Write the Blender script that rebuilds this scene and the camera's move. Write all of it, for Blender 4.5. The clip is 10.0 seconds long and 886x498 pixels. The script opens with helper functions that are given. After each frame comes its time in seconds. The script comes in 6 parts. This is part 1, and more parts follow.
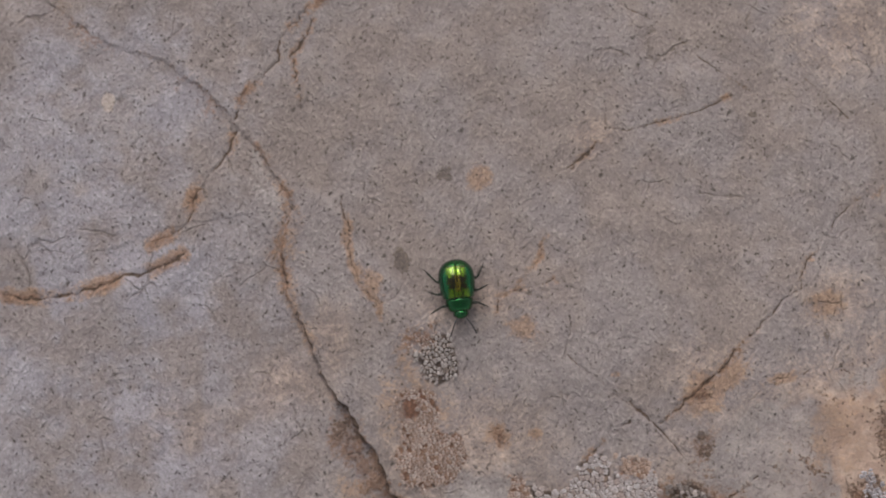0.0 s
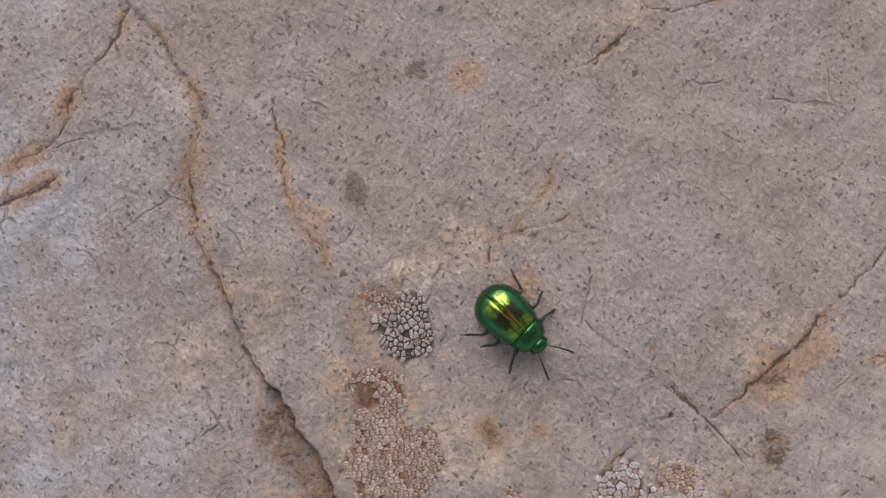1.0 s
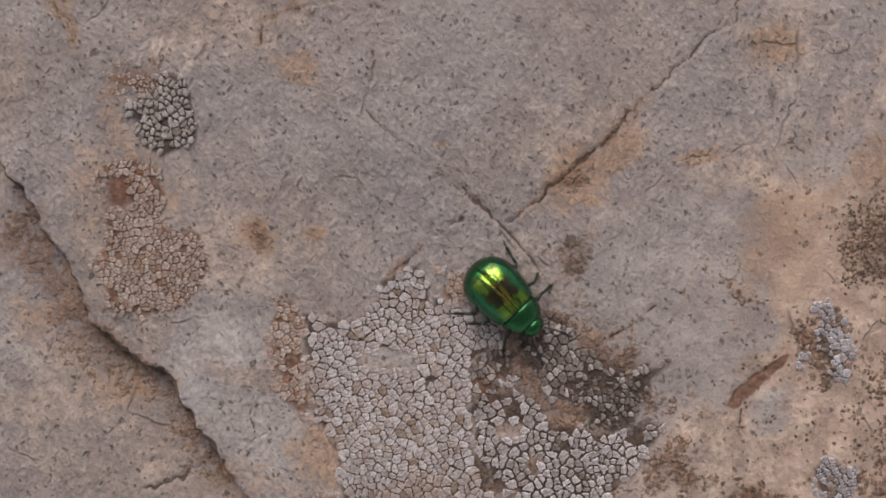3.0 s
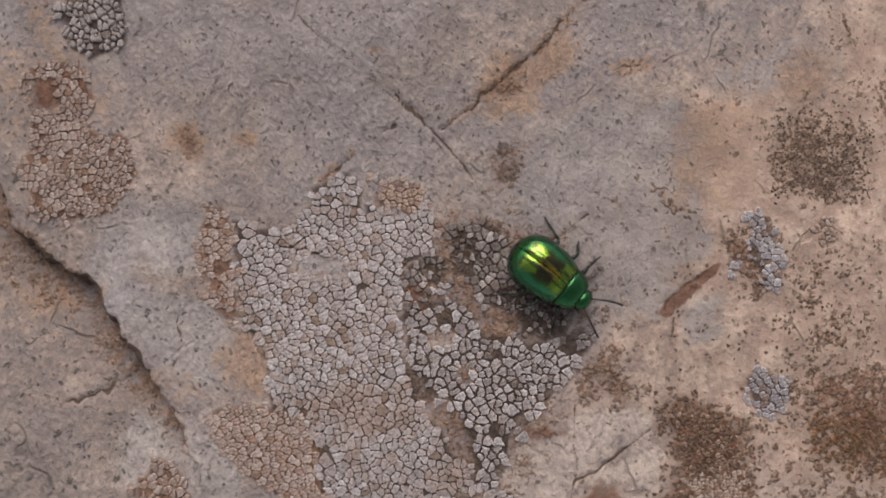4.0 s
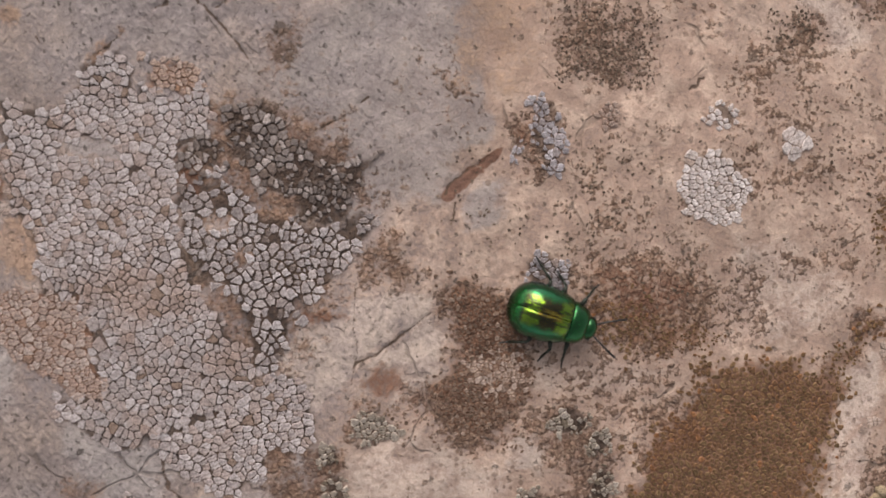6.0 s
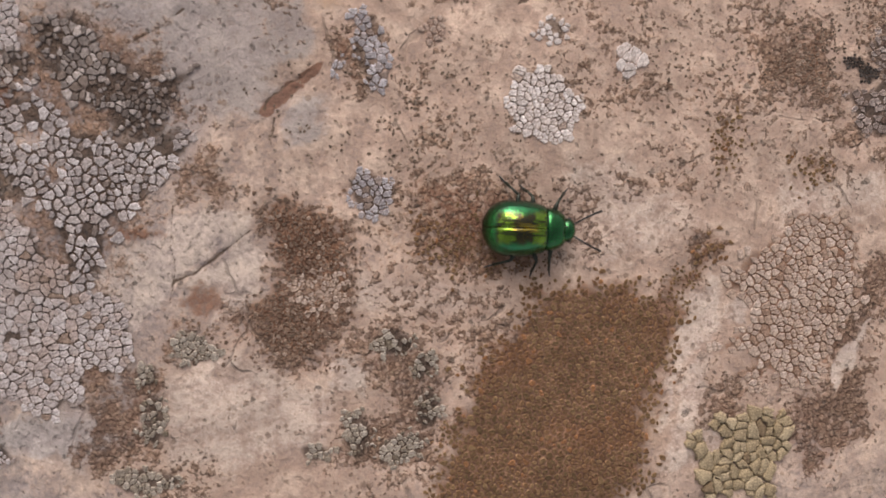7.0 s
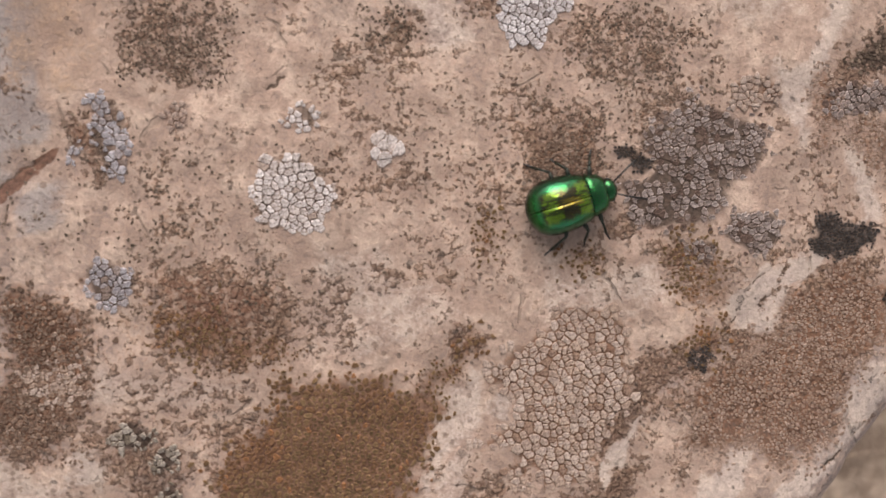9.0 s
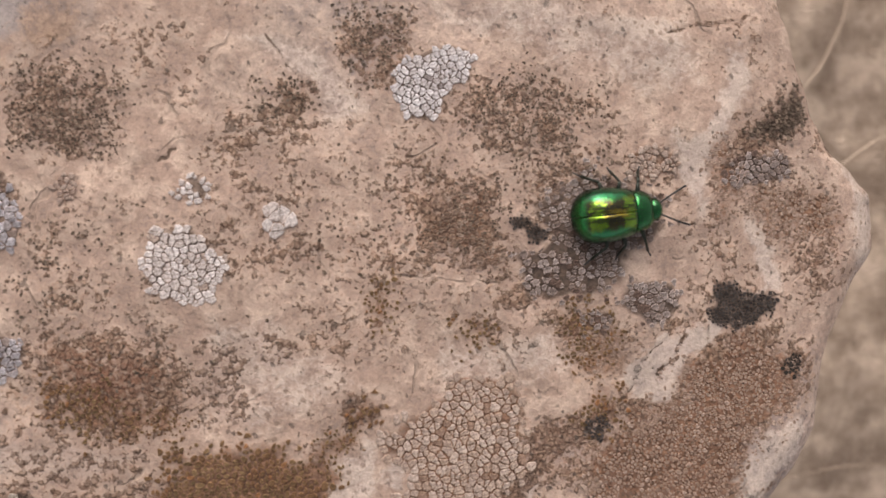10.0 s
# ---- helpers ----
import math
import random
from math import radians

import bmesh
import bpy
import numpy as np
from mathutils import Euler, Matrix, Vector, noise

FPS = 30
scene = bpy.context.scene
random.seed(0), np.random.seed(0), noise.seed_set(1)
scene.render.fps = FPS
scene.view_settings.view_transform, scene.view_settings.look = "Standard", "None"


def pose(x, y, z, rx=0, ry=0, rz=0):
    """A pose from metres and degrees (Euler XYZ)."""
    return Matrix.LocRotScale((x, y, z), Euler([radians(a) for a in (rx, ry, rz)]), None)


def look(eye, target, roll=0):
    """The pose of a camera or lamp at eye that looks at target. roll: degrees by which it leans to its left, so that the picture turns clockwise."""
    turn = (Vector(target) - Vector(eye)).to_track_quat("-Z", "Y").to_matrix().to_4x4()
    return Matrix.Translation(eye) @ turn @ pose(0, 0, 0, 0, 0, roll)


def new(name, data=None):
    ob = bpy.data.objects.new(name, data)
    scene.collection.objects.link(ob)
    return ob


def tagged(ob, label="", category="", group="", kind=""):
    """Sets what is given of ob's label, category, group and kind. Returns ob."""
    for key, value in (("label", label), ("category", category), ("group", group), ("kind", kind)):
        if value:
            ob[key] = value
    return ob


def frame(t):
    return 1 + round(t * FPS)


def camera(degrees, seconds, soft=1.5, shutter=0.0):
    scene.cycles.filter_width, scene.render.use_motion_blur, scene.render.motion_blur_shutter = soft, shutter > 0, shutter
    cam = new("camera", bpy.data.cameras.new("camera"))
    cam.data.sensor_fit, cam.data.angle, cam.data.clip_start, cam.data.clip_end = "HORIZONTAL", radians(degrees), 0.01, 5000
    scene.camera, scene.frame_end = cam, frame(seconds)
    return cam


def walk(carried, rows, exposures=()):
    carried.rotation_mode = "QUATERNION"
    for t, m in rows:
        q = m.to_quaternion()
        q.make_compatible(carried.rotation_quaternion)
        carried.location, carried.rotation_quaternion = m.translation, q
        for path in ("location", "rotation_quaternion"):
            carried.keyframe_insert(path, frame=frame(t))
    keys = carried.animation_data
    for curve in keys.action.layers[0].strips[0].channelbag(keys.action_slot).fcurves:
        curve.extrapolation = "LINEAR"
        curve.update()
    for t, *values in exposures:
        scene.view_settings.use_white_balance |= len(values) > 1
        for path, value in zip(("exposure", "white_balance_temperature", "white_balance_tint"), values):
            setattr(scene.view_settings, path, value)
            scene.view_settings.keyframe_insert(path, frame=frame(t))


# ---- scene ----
MM = 0.001
cam = camera(66.0, 10.0, soft=1.5)
PATH = [
    (0, -0.00000, -0.00000, 0.10060, 5.13, -1.13, -0.00),
    (0.5, 0.00110, -0.00166, 0.08561, 4.44, -1.10, -0.08),
    (1, 0.00372, -0.00339, 0.07196, 3.53, -1.16, 0.42),
    (1.5, 0.00898, -0.00857, 0.06606, 3.82, -1.78, 0.91),
    (2, 0.01624, -0.01235, 0.06531, 2.76, -1.97, 0.93),
    (2.5, 0.02044, -0.01592, 0.06455, 2.38, -1.97, 1.17),
    (3, 0.02524, -0.02145, 0.06370, 2.10, -2.09, 1.34),
    (4.3, 0.03246, -0.03371, 0.06265, 4.27, -3.94, 1.52),
    (4.5, 0.03458, -0.03435, 0.06247, 3.83, -4.03, 1.42),
    (5, 0.03984, -0.03718, 0.06356, 3.98, -3.78, 1.37),
    (5.2, 0.04141, -0.03757, 0.06388, 3.99, -3.91, 1.33),
    (6.3, 0.05107, -0.04006, 0.06330, -0.21, -6.12, 1.39),
    (6.5, 0.05330, -0.04268, 0.06316, 0.05, -5.93, 1.32),
    (7, 0.06607, -0.04490, 0.06399, -0.28, -5.12, 1.47),
    (7.5, 0.07018, -0.04421, 0.06443, -0.46, -5.01, 1.82),
    (8, 0.07773, -0.04116, 0.06526, -0.37, -4.85, 2.05),
    (8.5, 0.08204, -0.03814, 0.06459, -0.48, -4.74, 2.26),
    (9, 0.08967, -0.03519, 0.06381, -0.62, -4.70, 2.51),
    (9.5, 0.09624, -0.03009, 0.06363, -1.32, -4.46, 2.85),
    (10, 0.09923, -0.02798, 0.06456, -0.76, -4.72, 2.88),
]
walk(cam, [(t, pose(x, y, z, rx, ry, rz)) for t, x, y, z, rx, ry, rz in PATH], exposures=[(0.0, -0.24, 6350, 11), (1.0, 0.01, 6400, 12), (1.5, -0.02, 6450, 12), (2.5, -0.20, 6450, 12), (3.0, -0.22, 6450, 12), (5.0, -0.19, 6550, 14), (6.5, -0.02, 6650, 14), (8.0, 0.06, 6680, 14), (9.0, 0.09, 6690, 14), (10.0, 0.09, 6700, 14)])
# a phone-sized aperture, focused on the stone
cam.data.dof.use_dof = True
cam.data.dof.focus_distance = 0.076
cam.data.dof.aperture_fstop = 38.0

# ---- light: an overcast day, brightest from the north ----
world = bpy.data.worlds.new("overcast_sky")
scene.world = world
world.use_nodes = True
wn, wl = world.node_tree.nodes, world.node_tree.links
sky = wn.new("ShaderNodeTexSky")
sky.sky_type, sky.sun_disc = "NISHITA", False
sky.sun_elevation, sky.sun_rotation = radians(37), radians(-15)
sky.air_density, sky.dust_density, sky.ozone_density = 1.0, 4.0, 0.6
soft_sky = wn.new("ShaderNodeHueSaturation")
soft_sky.inputs["Saturation"].default_value = 0.25
wl.new(sky.outputs[0], soft_sky.inputs["Color"])
wl.new(soft_sky.outputs[0], wn["Background"].inputs["Color"])
wn["Background"].inputs["Strength"].default_value = 0.15
sun = new("sun", bpy.data.lights.new("sun", "SUN"))
sun.data.energy, sun.data.angle, sun.data.color = 1.5, radians(45), (1.0, 0.95, 0.88)
sun.matrix_world = look((-0.25, 0.95, 0.85), (0, 0, 0))
scene.view_settings.exposure = 0.0


# ---- node helpers ----
def material(name):
    m = bpy.data.materials.new(name)
    m.use_nodes = True
    t = m.node_tree
    return m, t, t.nodes["Principled BSDF"]


def node(t, kind, **inputs):
    n = t.nodes.new(kind)
    for key, value in inputs.items():
        s = n.inputs[key.replace("_", " ")]
        if isinstance(value, bpy.types.NodeSocket):
            t.links.new(value, s)
        else:
            s.default_value = value
    return n


def mix(t, fac, a, b, blend="MIX"):
    n = t.nodes.new("ShaderNodeMix")
    n.data_type, n.blend_type = "RGBA", blend
    for s, v in ((n.inputs[0], fac), (n.inputs[6], a), (n.inputs[7], b)):
        if isinstance(v, bpy.types.NodeSocket):
            t.links.new(v, s)
        else:
            s.default_value = v if not isinstance(v, tuple) else (*v, 1.0)
    return n.outputs[2]


def calc(t, op, a, b=0.0, c=0.0, clamp=False):
    n = t.nodes.new("ShaderNodeMath")
    n.operation, n.use_clamp = op, clamp
    for s, v in zip(n.inputs, (a, b, c)):
        if isinstance(v, bpy.types.NodeSocket):
            t.links.new(v, s)
        else:
            s.default_value = v
    return n.outputs[0]


def ramp(t, v, lo, hi, a=0.0, b=1.0):
    n = node(t, "ShaderNodeMapRange", Value=v)
    n.interpolation_type = "SMOOTHSTEP"
    for k, x in (("From Min", lo), ("From Max", hi), ("To Min", a), ("To Max", b)):
        n.inputs[k].default_value = x
    return n.outputs[0]


def grain(t, co, size, detail=3.0, rough=0.6):
    """Noise with features of about size millimetres."""
    return node(t, "ShaderNodeTexNoise", Vector=co, Scale=1.0 / (size * MM), Detail=detail, Roughness=rough).outputs[0]


def attr(t, name):
    n = t.nodes.new("ShaderNodeAttribute")
    n.attribute_name = name
    return n.outputs["Fac"]


def bump(t, bsdf, height, dist_mm, strength=1.0):
    b = node(t, "ShaderNodeBump", Height=height, Strength=strength, Distance=dist_mm * MM)
    t.links.new(b.outputs[0], bsdf.inputs["Normal"])
    return b


# ---- noise and outlines for shaping the stone (millimetres) ----
LATTICE = np.random.default_rng(7).random((256, 256))


def vnoise(x, y, size, seed=0):
    x, y = x / size + 17.3 * seed + 100, y / size + 31.7 * seed + 100
    i, j = np.floor(x).astype(int), np.floor(y).astype(int)
    u, v = x - i, y - j
    u, v = u * u * (3 - 2 * u), v * v * (3 - 2 * v)
    a, b = LATTICE[i % 256, j % 256], LATTICE[(i + 1) % 256, j % 256]
    c, d = LATTICE[i % 256, (j + 1) % 256], LATTICE[(i + 1) % 256, (j + 1) % 256]
    return (a * (1 - u) + b * u) * (1 - v) + (c * (1 - u) + d * u) * v - 0.5


def fbm(x, y, size, octaves=4, seed=0):
    s, k = 0.0, 1.0
    for o in range(octaves):
        s = s + k * vnoise(x, y, size / 2 ** o, seed + o)
        k *= 0.55
    return s


def seg_distance(x, y, points):
    """Distance to a polyline, the side of it (plus: to its left), and how far along it (0 to 1)."""
    best, side, along = np.full(np.shape(x), 1e9), np.zeros(np.shape(x)), np.zeros(np.shape(x))
    n = len(points) - 1
    for k in range(n):
        (ax, ay), (bx, by) = points[k], points[k + 1]
        dx, dy = bx - ax, by - ay
        q = np.clip(((x - ax) * dx + (y - ay) * dy) / (dx * dx + dy * dy + 1e-9), 0, 1)
        d = np.hypot(x - ax - q * dx, y - ay - q * dy)
        near = d < best
        best = np.where(near, d, best)
        side = np.where(near, np.sign(dx * (y - ay) - dy * (x - ax)), side)
        along = np.where(near, (k + q) / n, along)
    return best, side, along


def inside(x, y, points):
    """Signed distance into a closed outline (plus: inside)."""
    d, _, _ = seg_distance(x, y, list(points) + [points[0]])
    odd = np.zeros(np.shape(x), bool)
    for k in range(len(points)):
        (ax, ay), (bx, by) = points[k], points[k - 1]
        cross = ((ay > y) != (by > y)) & (x < (bx - ax) * (y - ay) / (by - ay + 1e-12) + ax)
        odd ^= cross
    return np.where(odd, d, -d)


# ---- the cracks of the stone: path, width, depth, filling, stain ----
CRACKS = [
    ([(-29.3, 27.0), (-30.9, 22.7), (-34.6, 17.6), (-36.3, 13.4), (-38.8, 10.9), (-41.7, 9.9)], 1.3, 0.4, 0.55, 0.9),
    ([(-37.0, 8.2), (-38.6, 6.8), (-44.6, 5.0), (-51.5, 2.9), (-58.3, 1.6), (-64.4, 2.5)], 1.4, 0.4, 0.5, 1.0),
    ([(-16.0, 47.0), (-20.6, 43.4), (-22.5, 40.5), (-23.3, 37.5), (-24.5, 35.7), (-27.9, 32.2), (-29.3, 28.7)], 1.0, 0.4, 0.6, 0.55),
    ([(-17.7, 43.4), (-19.7, 39.9), (-21.0, 38.1), (-20.1, 33.9), (-19.2, 29.9)], 0.7, 0.3, 0.5, 0.5),
    ([(29.2, 46.7), (36.0, 42.8), (41.9, 37.5), (47.8, 33.6), (51.2, 31.6)], 0.45, 0.25, 0.55, 0.1),
    ([(54.9, 36.7), (59.1, 33.2), (63.2, 28.9)], 0.4, 0.2, 0.4, 0),
    ([(67.7, 18.1), (62.4, 15.5), (59.7, 12.5), (55.6, 7.4), (54.2, 3.3), (52.0, 2.0)], 0.5, 0.25, 0.4, 0.6),
    ([(52.0, 2.0), (51.1, 0.4), (47.2, -3.4), (43.0, -8.3)], 0.6, 0.35, 0.6, 0.5),
    ([(43.0, -8.3), (37.5, -12.8), (33.7, -16.3)], 0.7, 0.4, 0.7, 0.9),
    ([(19.9, -6.2), (21.5, -7.9), (26.4, -11.5), (30.5, -14.8)], 0.35, 0.25, 0.5, 0),
    ([(29.1, -13.3), (30.4, -14.3), (32.0, -15.8)], 1.7, 0.5, 0.9, 0),
    ([(32.0, -15.8), (35.2, -19.1), (38.5, -23.2)], 0.4, 0.3, 0.7, 0),
    ([(29.4, -15.9), (27.9, -17.0), (25.9, -18.6), (24.4, -20.3), (22.9, -21.6)], 0.7, 0.35, 0.7, 0.5),
    ([(45.2, 32.2), (40.8, 30.0), (29.6, 26.9), (26.6, 27.4), (24.4, 24.3), (20.2, 20.9)], 0.4, 0.2, 0.3, 0.5),
    ([(25.9, 24.9), (22.9, 23.0), (21.0, 21.2)], 0.5, 0.25, 0.4, 0.5),
    ([(16.8, 10.8), (16.2, 7.8), (13.3, 4.2), (10.9, 1.8), (10.3, -0.0)], 0.5, 0.25, 0.45, 0.6),
    ([(18.0, 4.5), (15.1, 3.3), (12.4, 3.0), (10.3, 1.6), (10.3, 0.0)], 0.5, 0.25, 0.5, 0.7),
    ([(-13.3, 18.5), (-12.6, 13.6), (-11.4, 7.6), (-11.0, 4.6), (-9.2, 2.8), (-7.4, 1.0), (-7.0, -0.8)], 0.5, 0.22, 0.3, 0.8),
    ([(59.6, -28.6), (58.0, -30.0)], 0.6, 0.2, 0.3, 0.2),
    ([(58.0, -30.0), (55.6, -31.6), (55.0, -33.0)], 0.8, 0.25, 0.3, 0.3),
    ([(55.9, -33.5), (55.8, -35.0), (56.2, -35.3)], 0.45, 0.3, 0.8, 0),
    ([(53.8, -43.9), (51.1, -46.1), (49.1, -47.7), (47.0, -48.7), (46.5, -51.5)], 0.45, 0.3, 0.35, 0.5),
    ([(46.8, -41.9), (46.6, -45.1), (47.2, -46.7), (47.1, -48.7)], 0.35, 0.2, 0.4, 0),
    ([(47.7, -23.9), (45.4, -25.9), (42.8, -27.3)], 0.45, 0.25, 0.5, 0.2),
    ([(29.0, -57.6), (29.5, -60.2), (30.8, -61.8), (30.8, -63.4)], 0.6, 0.35, 0.7, 0),
    ([(9.8, -34.4), (10.1, -37.4), (9.4, -39.0)], 0.5, 0.3, 0.6, 0),
    ([(6.6, -39.3), (4.7, -40.6), (2.2, -41.7), (-0.9, -42.8)], 0.9, 0.4, 0.6, 0.5),
    ([(10.1, -43.1), (11.3, -43.5), (12.4, -45.1)], 0.8, 0.4, 0.6, 0.2),
    ([(132.9, -4.4), (132.4, -5.3), (130.3, -5.3), (125.2, -6.7)], 0.35, 0.25, 0.7, 0),
    ([(87.3, -9.7), (90.5, -13.6)], 0.3, 0.2, 0.5, 0),
    ([(79.6, -20.1), (78.9, -21.4), (78.1, -21.9)], 0.5, 0.3, 0.7, 0.3),
    ([(127.9, -32.0), (127.2, -35.9), (125.6, -37.6), (123.5, -40.9), (121.9, -42.6)], 0.5, 0.3, 0.3, 0.4),
    ([(133.1, -55.7), (135.9, -52.8), (139.7, -50.0)], 0.8, 0.4, 0.5, 0.4),
    ([(128.8, -36.1), (127.5, -38.4), (125.9, -39.6)], 0.5, 0.3, 0.4, 0.3),
    ([(17.7, -19.7), (18.8, -21.8), (19.1, -23.9)], 0.3, 0.2, 0.4, 0),
    ([(61.5, -8.8), (56.9, -8.4), (52.0, -9.6), (48.2, -10.5)], 0.7, 0.1, 0.0, 0.7),
]
FAULT = [(-56.9, 45.8), (-52.5, 43.2), (-47.6, 40.0), (-40.2, 37.8), (-35.9, 34.8), (-31.9, 31.3), (-28.9, 27.4), (-25.0, 23.1), (-21.5, 18.4), (-20.0, 14.6), (-21.4, 10.8), (-21.8, 6.6), (-20.5, 1.6), (-18.3, -4.2), (-16.6, -8.3), (-13.2, -13.3), (-9.9, -18.2), (-7.4, -21.8), (-6.5, -25.0), (-6.2, -26.2), (-3.1, -29.2), (1.3, -31.6), (3.5, -35.0), (5.1, -37.5), (6.6, -39.3), (8.5, -41.8), (10.1, -45.1)]
FLAKE = [(40.5, -46.8), (44.7, -43.6), (49.4, -41.4), (53.7, -41.8), (53.8, -43.9), (51.1, -46.1), (49.1, -47.7), (47.0, -48.7), (46.5, -52.0), (43.9, -52.0), (41.2, -50.5)]
# stains with a shape of their own: kind, x, y, radii, turn, amount
STAINS = []


def stain(kind, amount, soft, *blobs):
    for x, y, rx, ry, turn in blobs:
        STAINS.append((kind, amount, soft, x, y, rx, ry, turn))


stain("brown", 0.8, 0.9, (39.6, -12.0, 1.2, 0.9, 0), (37.8, -26.4, 3.3, 2.2, 0), (40.8, -65.0, 1.6, 2.1, 0), (41.8, -60.7, 1.3, 3.1, 10))
stain("brown", 0.8, 0.9, (38.0, -55.3, 2.1, 4.8, 30))
stain("tan", 1.0, 0.9, (69.1, -23.2, 21.7, 17.1, 0), (85.1, -34.2, 29.3, 15.7, 0), (90.4, -33.7, 47.6, 26.4, 0), (117.1, -27.1, 37.0, 31.7, 0), (77.5, -10.3, 10.4, 13.5, 0), (58.7, -64.4, 25.1, 10.5, 0), (91.3, -54.9, 47.6, 15.9, 0), (89.1, -61.7, 22.0, 11.5, 0), (132.8, -19.4, 26.7, 26.7, 0))
stain("tan", 0.40, 1.6, (-1.4, -33.0, 17.6, 7.0, 0), (4.1, -39.1, 13.5, 5.7, 10), (14.5, -47.1, 15.5, 8.3, 0), (23.9, -31.9, 22.5, 8.6, 0), (4.9, 0.5, 7.8, 3.0, 10), (31.6, -36.4, 10.4, 10.4, 0), (41.1, -9.0, 7.0, 4.8, 30), (64.0, 42.2, 9.2, 5.8, 0), (24.5, 26.1, 3.3, 3.3, 0), (-34.8, -17.2, 6.6, 5.4, 0), (3.9, -18.5, 11.9, 7.2, 0), (-14.3, -4.2, 3.2, 4.8, 0), (60.1, 0.7, 5.3, 4.3, 0), (9.7, -28.1, 8.5, 5.8, 0), (-22.0, -11.6, 7.2, 3.6, 0))
stain("ash", 0.9, 0.5, (27.5, -58.2, 4.4, 4.2, 0), (36.7, -63.7, 5.8, 2.4, 0), (41.0, -59.6, 1.4, 3.7, -20), (23.0, -56.1, 2.6, 2.1, 0))
stain("ash", 0.7, 0.8, (12.0, -49.2, 3.1, 5.7, 20), (8.2, -47.5, 3.7, 3.7, 0), (26.0, -58.7, 4.7, 4.7, 0), (38.2, -63.4, 3.1, 3.7, 40), (2.9, -32.5, 3.1, 3.1, 0), (10.3, -27.7, 6.2, 2.6, 0), (-16.1, -31.2, 4.8, 3.7, 0))
stain("ash", 0.9, 0.5, (22.5, -29.7, 3.3, 1.1, 0))
stain("pale", 1.4, 0.5, (-48.7, 31.5, 1.0, 1.4, 20))
stain("cool", 0.85, 1.2, (-53.1, -4.2, 27.5, 25.0, 0), (-57.0, 18.6, 19.2, 13.3, 0), (-38.6, 0.3, 8.9, 17.9, 0), (-42.6, -20.9, 20.8, 10.0, 0), (-50.0, 33.0, 20.0, 12.0, 0))
stain("grey", 0.9, 0.7, (50.2, -26.0, 6.2, 2.6, -15), (47.9, -19.7, 9.8, 5.2, 10), (51.6, -15.3, 6.2, 3.1, 0), (51.3, -29.6, 5.8, 2.9, -10), (8.8, -26.7, 6.7, 3.6, 0), (2.9, -32.0, 3.6, 3.6, 0), (65.1, -9.4, 5.9, 2.7, 0), (55.9, -19.3, 3.2, 5.3, 0), (47.2, -31.8, 3.8, 4.8, 0))
stain("orange", 0.85, 0.8, (7.1, 19.6, 1.7, 2.0, 0), (13.3, -2.2, 2.2, 1.7, 10), (42.2, -9.5, 5.3, 2.4, 35), (39.0, -12.8, 2.1, 2.1, 0), (-3.1, -14.5, 1.5, 1.7, 0), (9.9, -18.2, 1.5, 1.8, 0), (27.0, -9.3, 0.7, 0.5, 0), (15.3, -17.8, 1.0, 0.9, 0), (-9.6, 4.1, 1.5, 2.8, 20), (-9.1, 3.9, 1.2, 2.1, -30), (-22.9, 9.4, 1.0, 1.8, 0), (57.9, 0.6, 2.7, 1.6, 0), (67.9, -9.7, 3.1, 2.6, 0), (16.3, -39.3, 3.1, 2.6, 0))
stain("orange", 0.55, 1.3, (-1.7, -15.2, 3.7, 6.4, 0), (31.5, -32.3, 2.6, 3.1, 0), (37.7, -33.1, 3.1, 3.1, 0), (35.9, -32.1, 6.4, 2.6, 0), (74.4, -43.0, 7.4, 3.2, 0), (43.7, -44.7, 3.7, 1.6, 30), (88.9, -61.7, 9.6, 3.2, 0), (133.8, -38.2, 5.3, 3.2, 0), (120.2, -38.7, 3.2, 2.7, 0), (119.3, -36.2, 2.1, 3.2, 0), (7.7, -42.1, 3.6, 2.6, 0), (-3.0, -34.1, 3.7, 2.7, 0), (-11.2, -27.3, 2.1, 2.1, 0), (-21.8, 10.0, 1.8, 5.0, 0), (-4.9, -14.1, 3.3, 4.2, 0), (137.5, -40.9, 4.3, 4.8, 0))
stain("rust", 0.9, 0.8, (-3.0, -14.5, 1.5, 1.9, 0))
stain("rust", 1.0, 0.5, (59.0, -29.1, 1.4, 0.4, 42), (56.6, -31.2, 2.1, 0.6, 37), (55.3, -32.7, 0.6, 0.6, 0))
stain("brown", 0.66, 1.0, (40.2, -18.7, 2.1, 2.5, 0), (9.9, -18.2, 0.9, 1.4, 0), (38.3, -26.1, 3.6, 2.3, 0), (31.5, -31.7, 1.6, 1.6, 0), (30.6, -30.7, 2.6, 2.6, 0), (37.3, -42.7, 6.4, 6.9, 30), (41.2, -32.5, 8.5, 3.2, 0), (41.9, -62.5, 2.7, 4.3, 30))

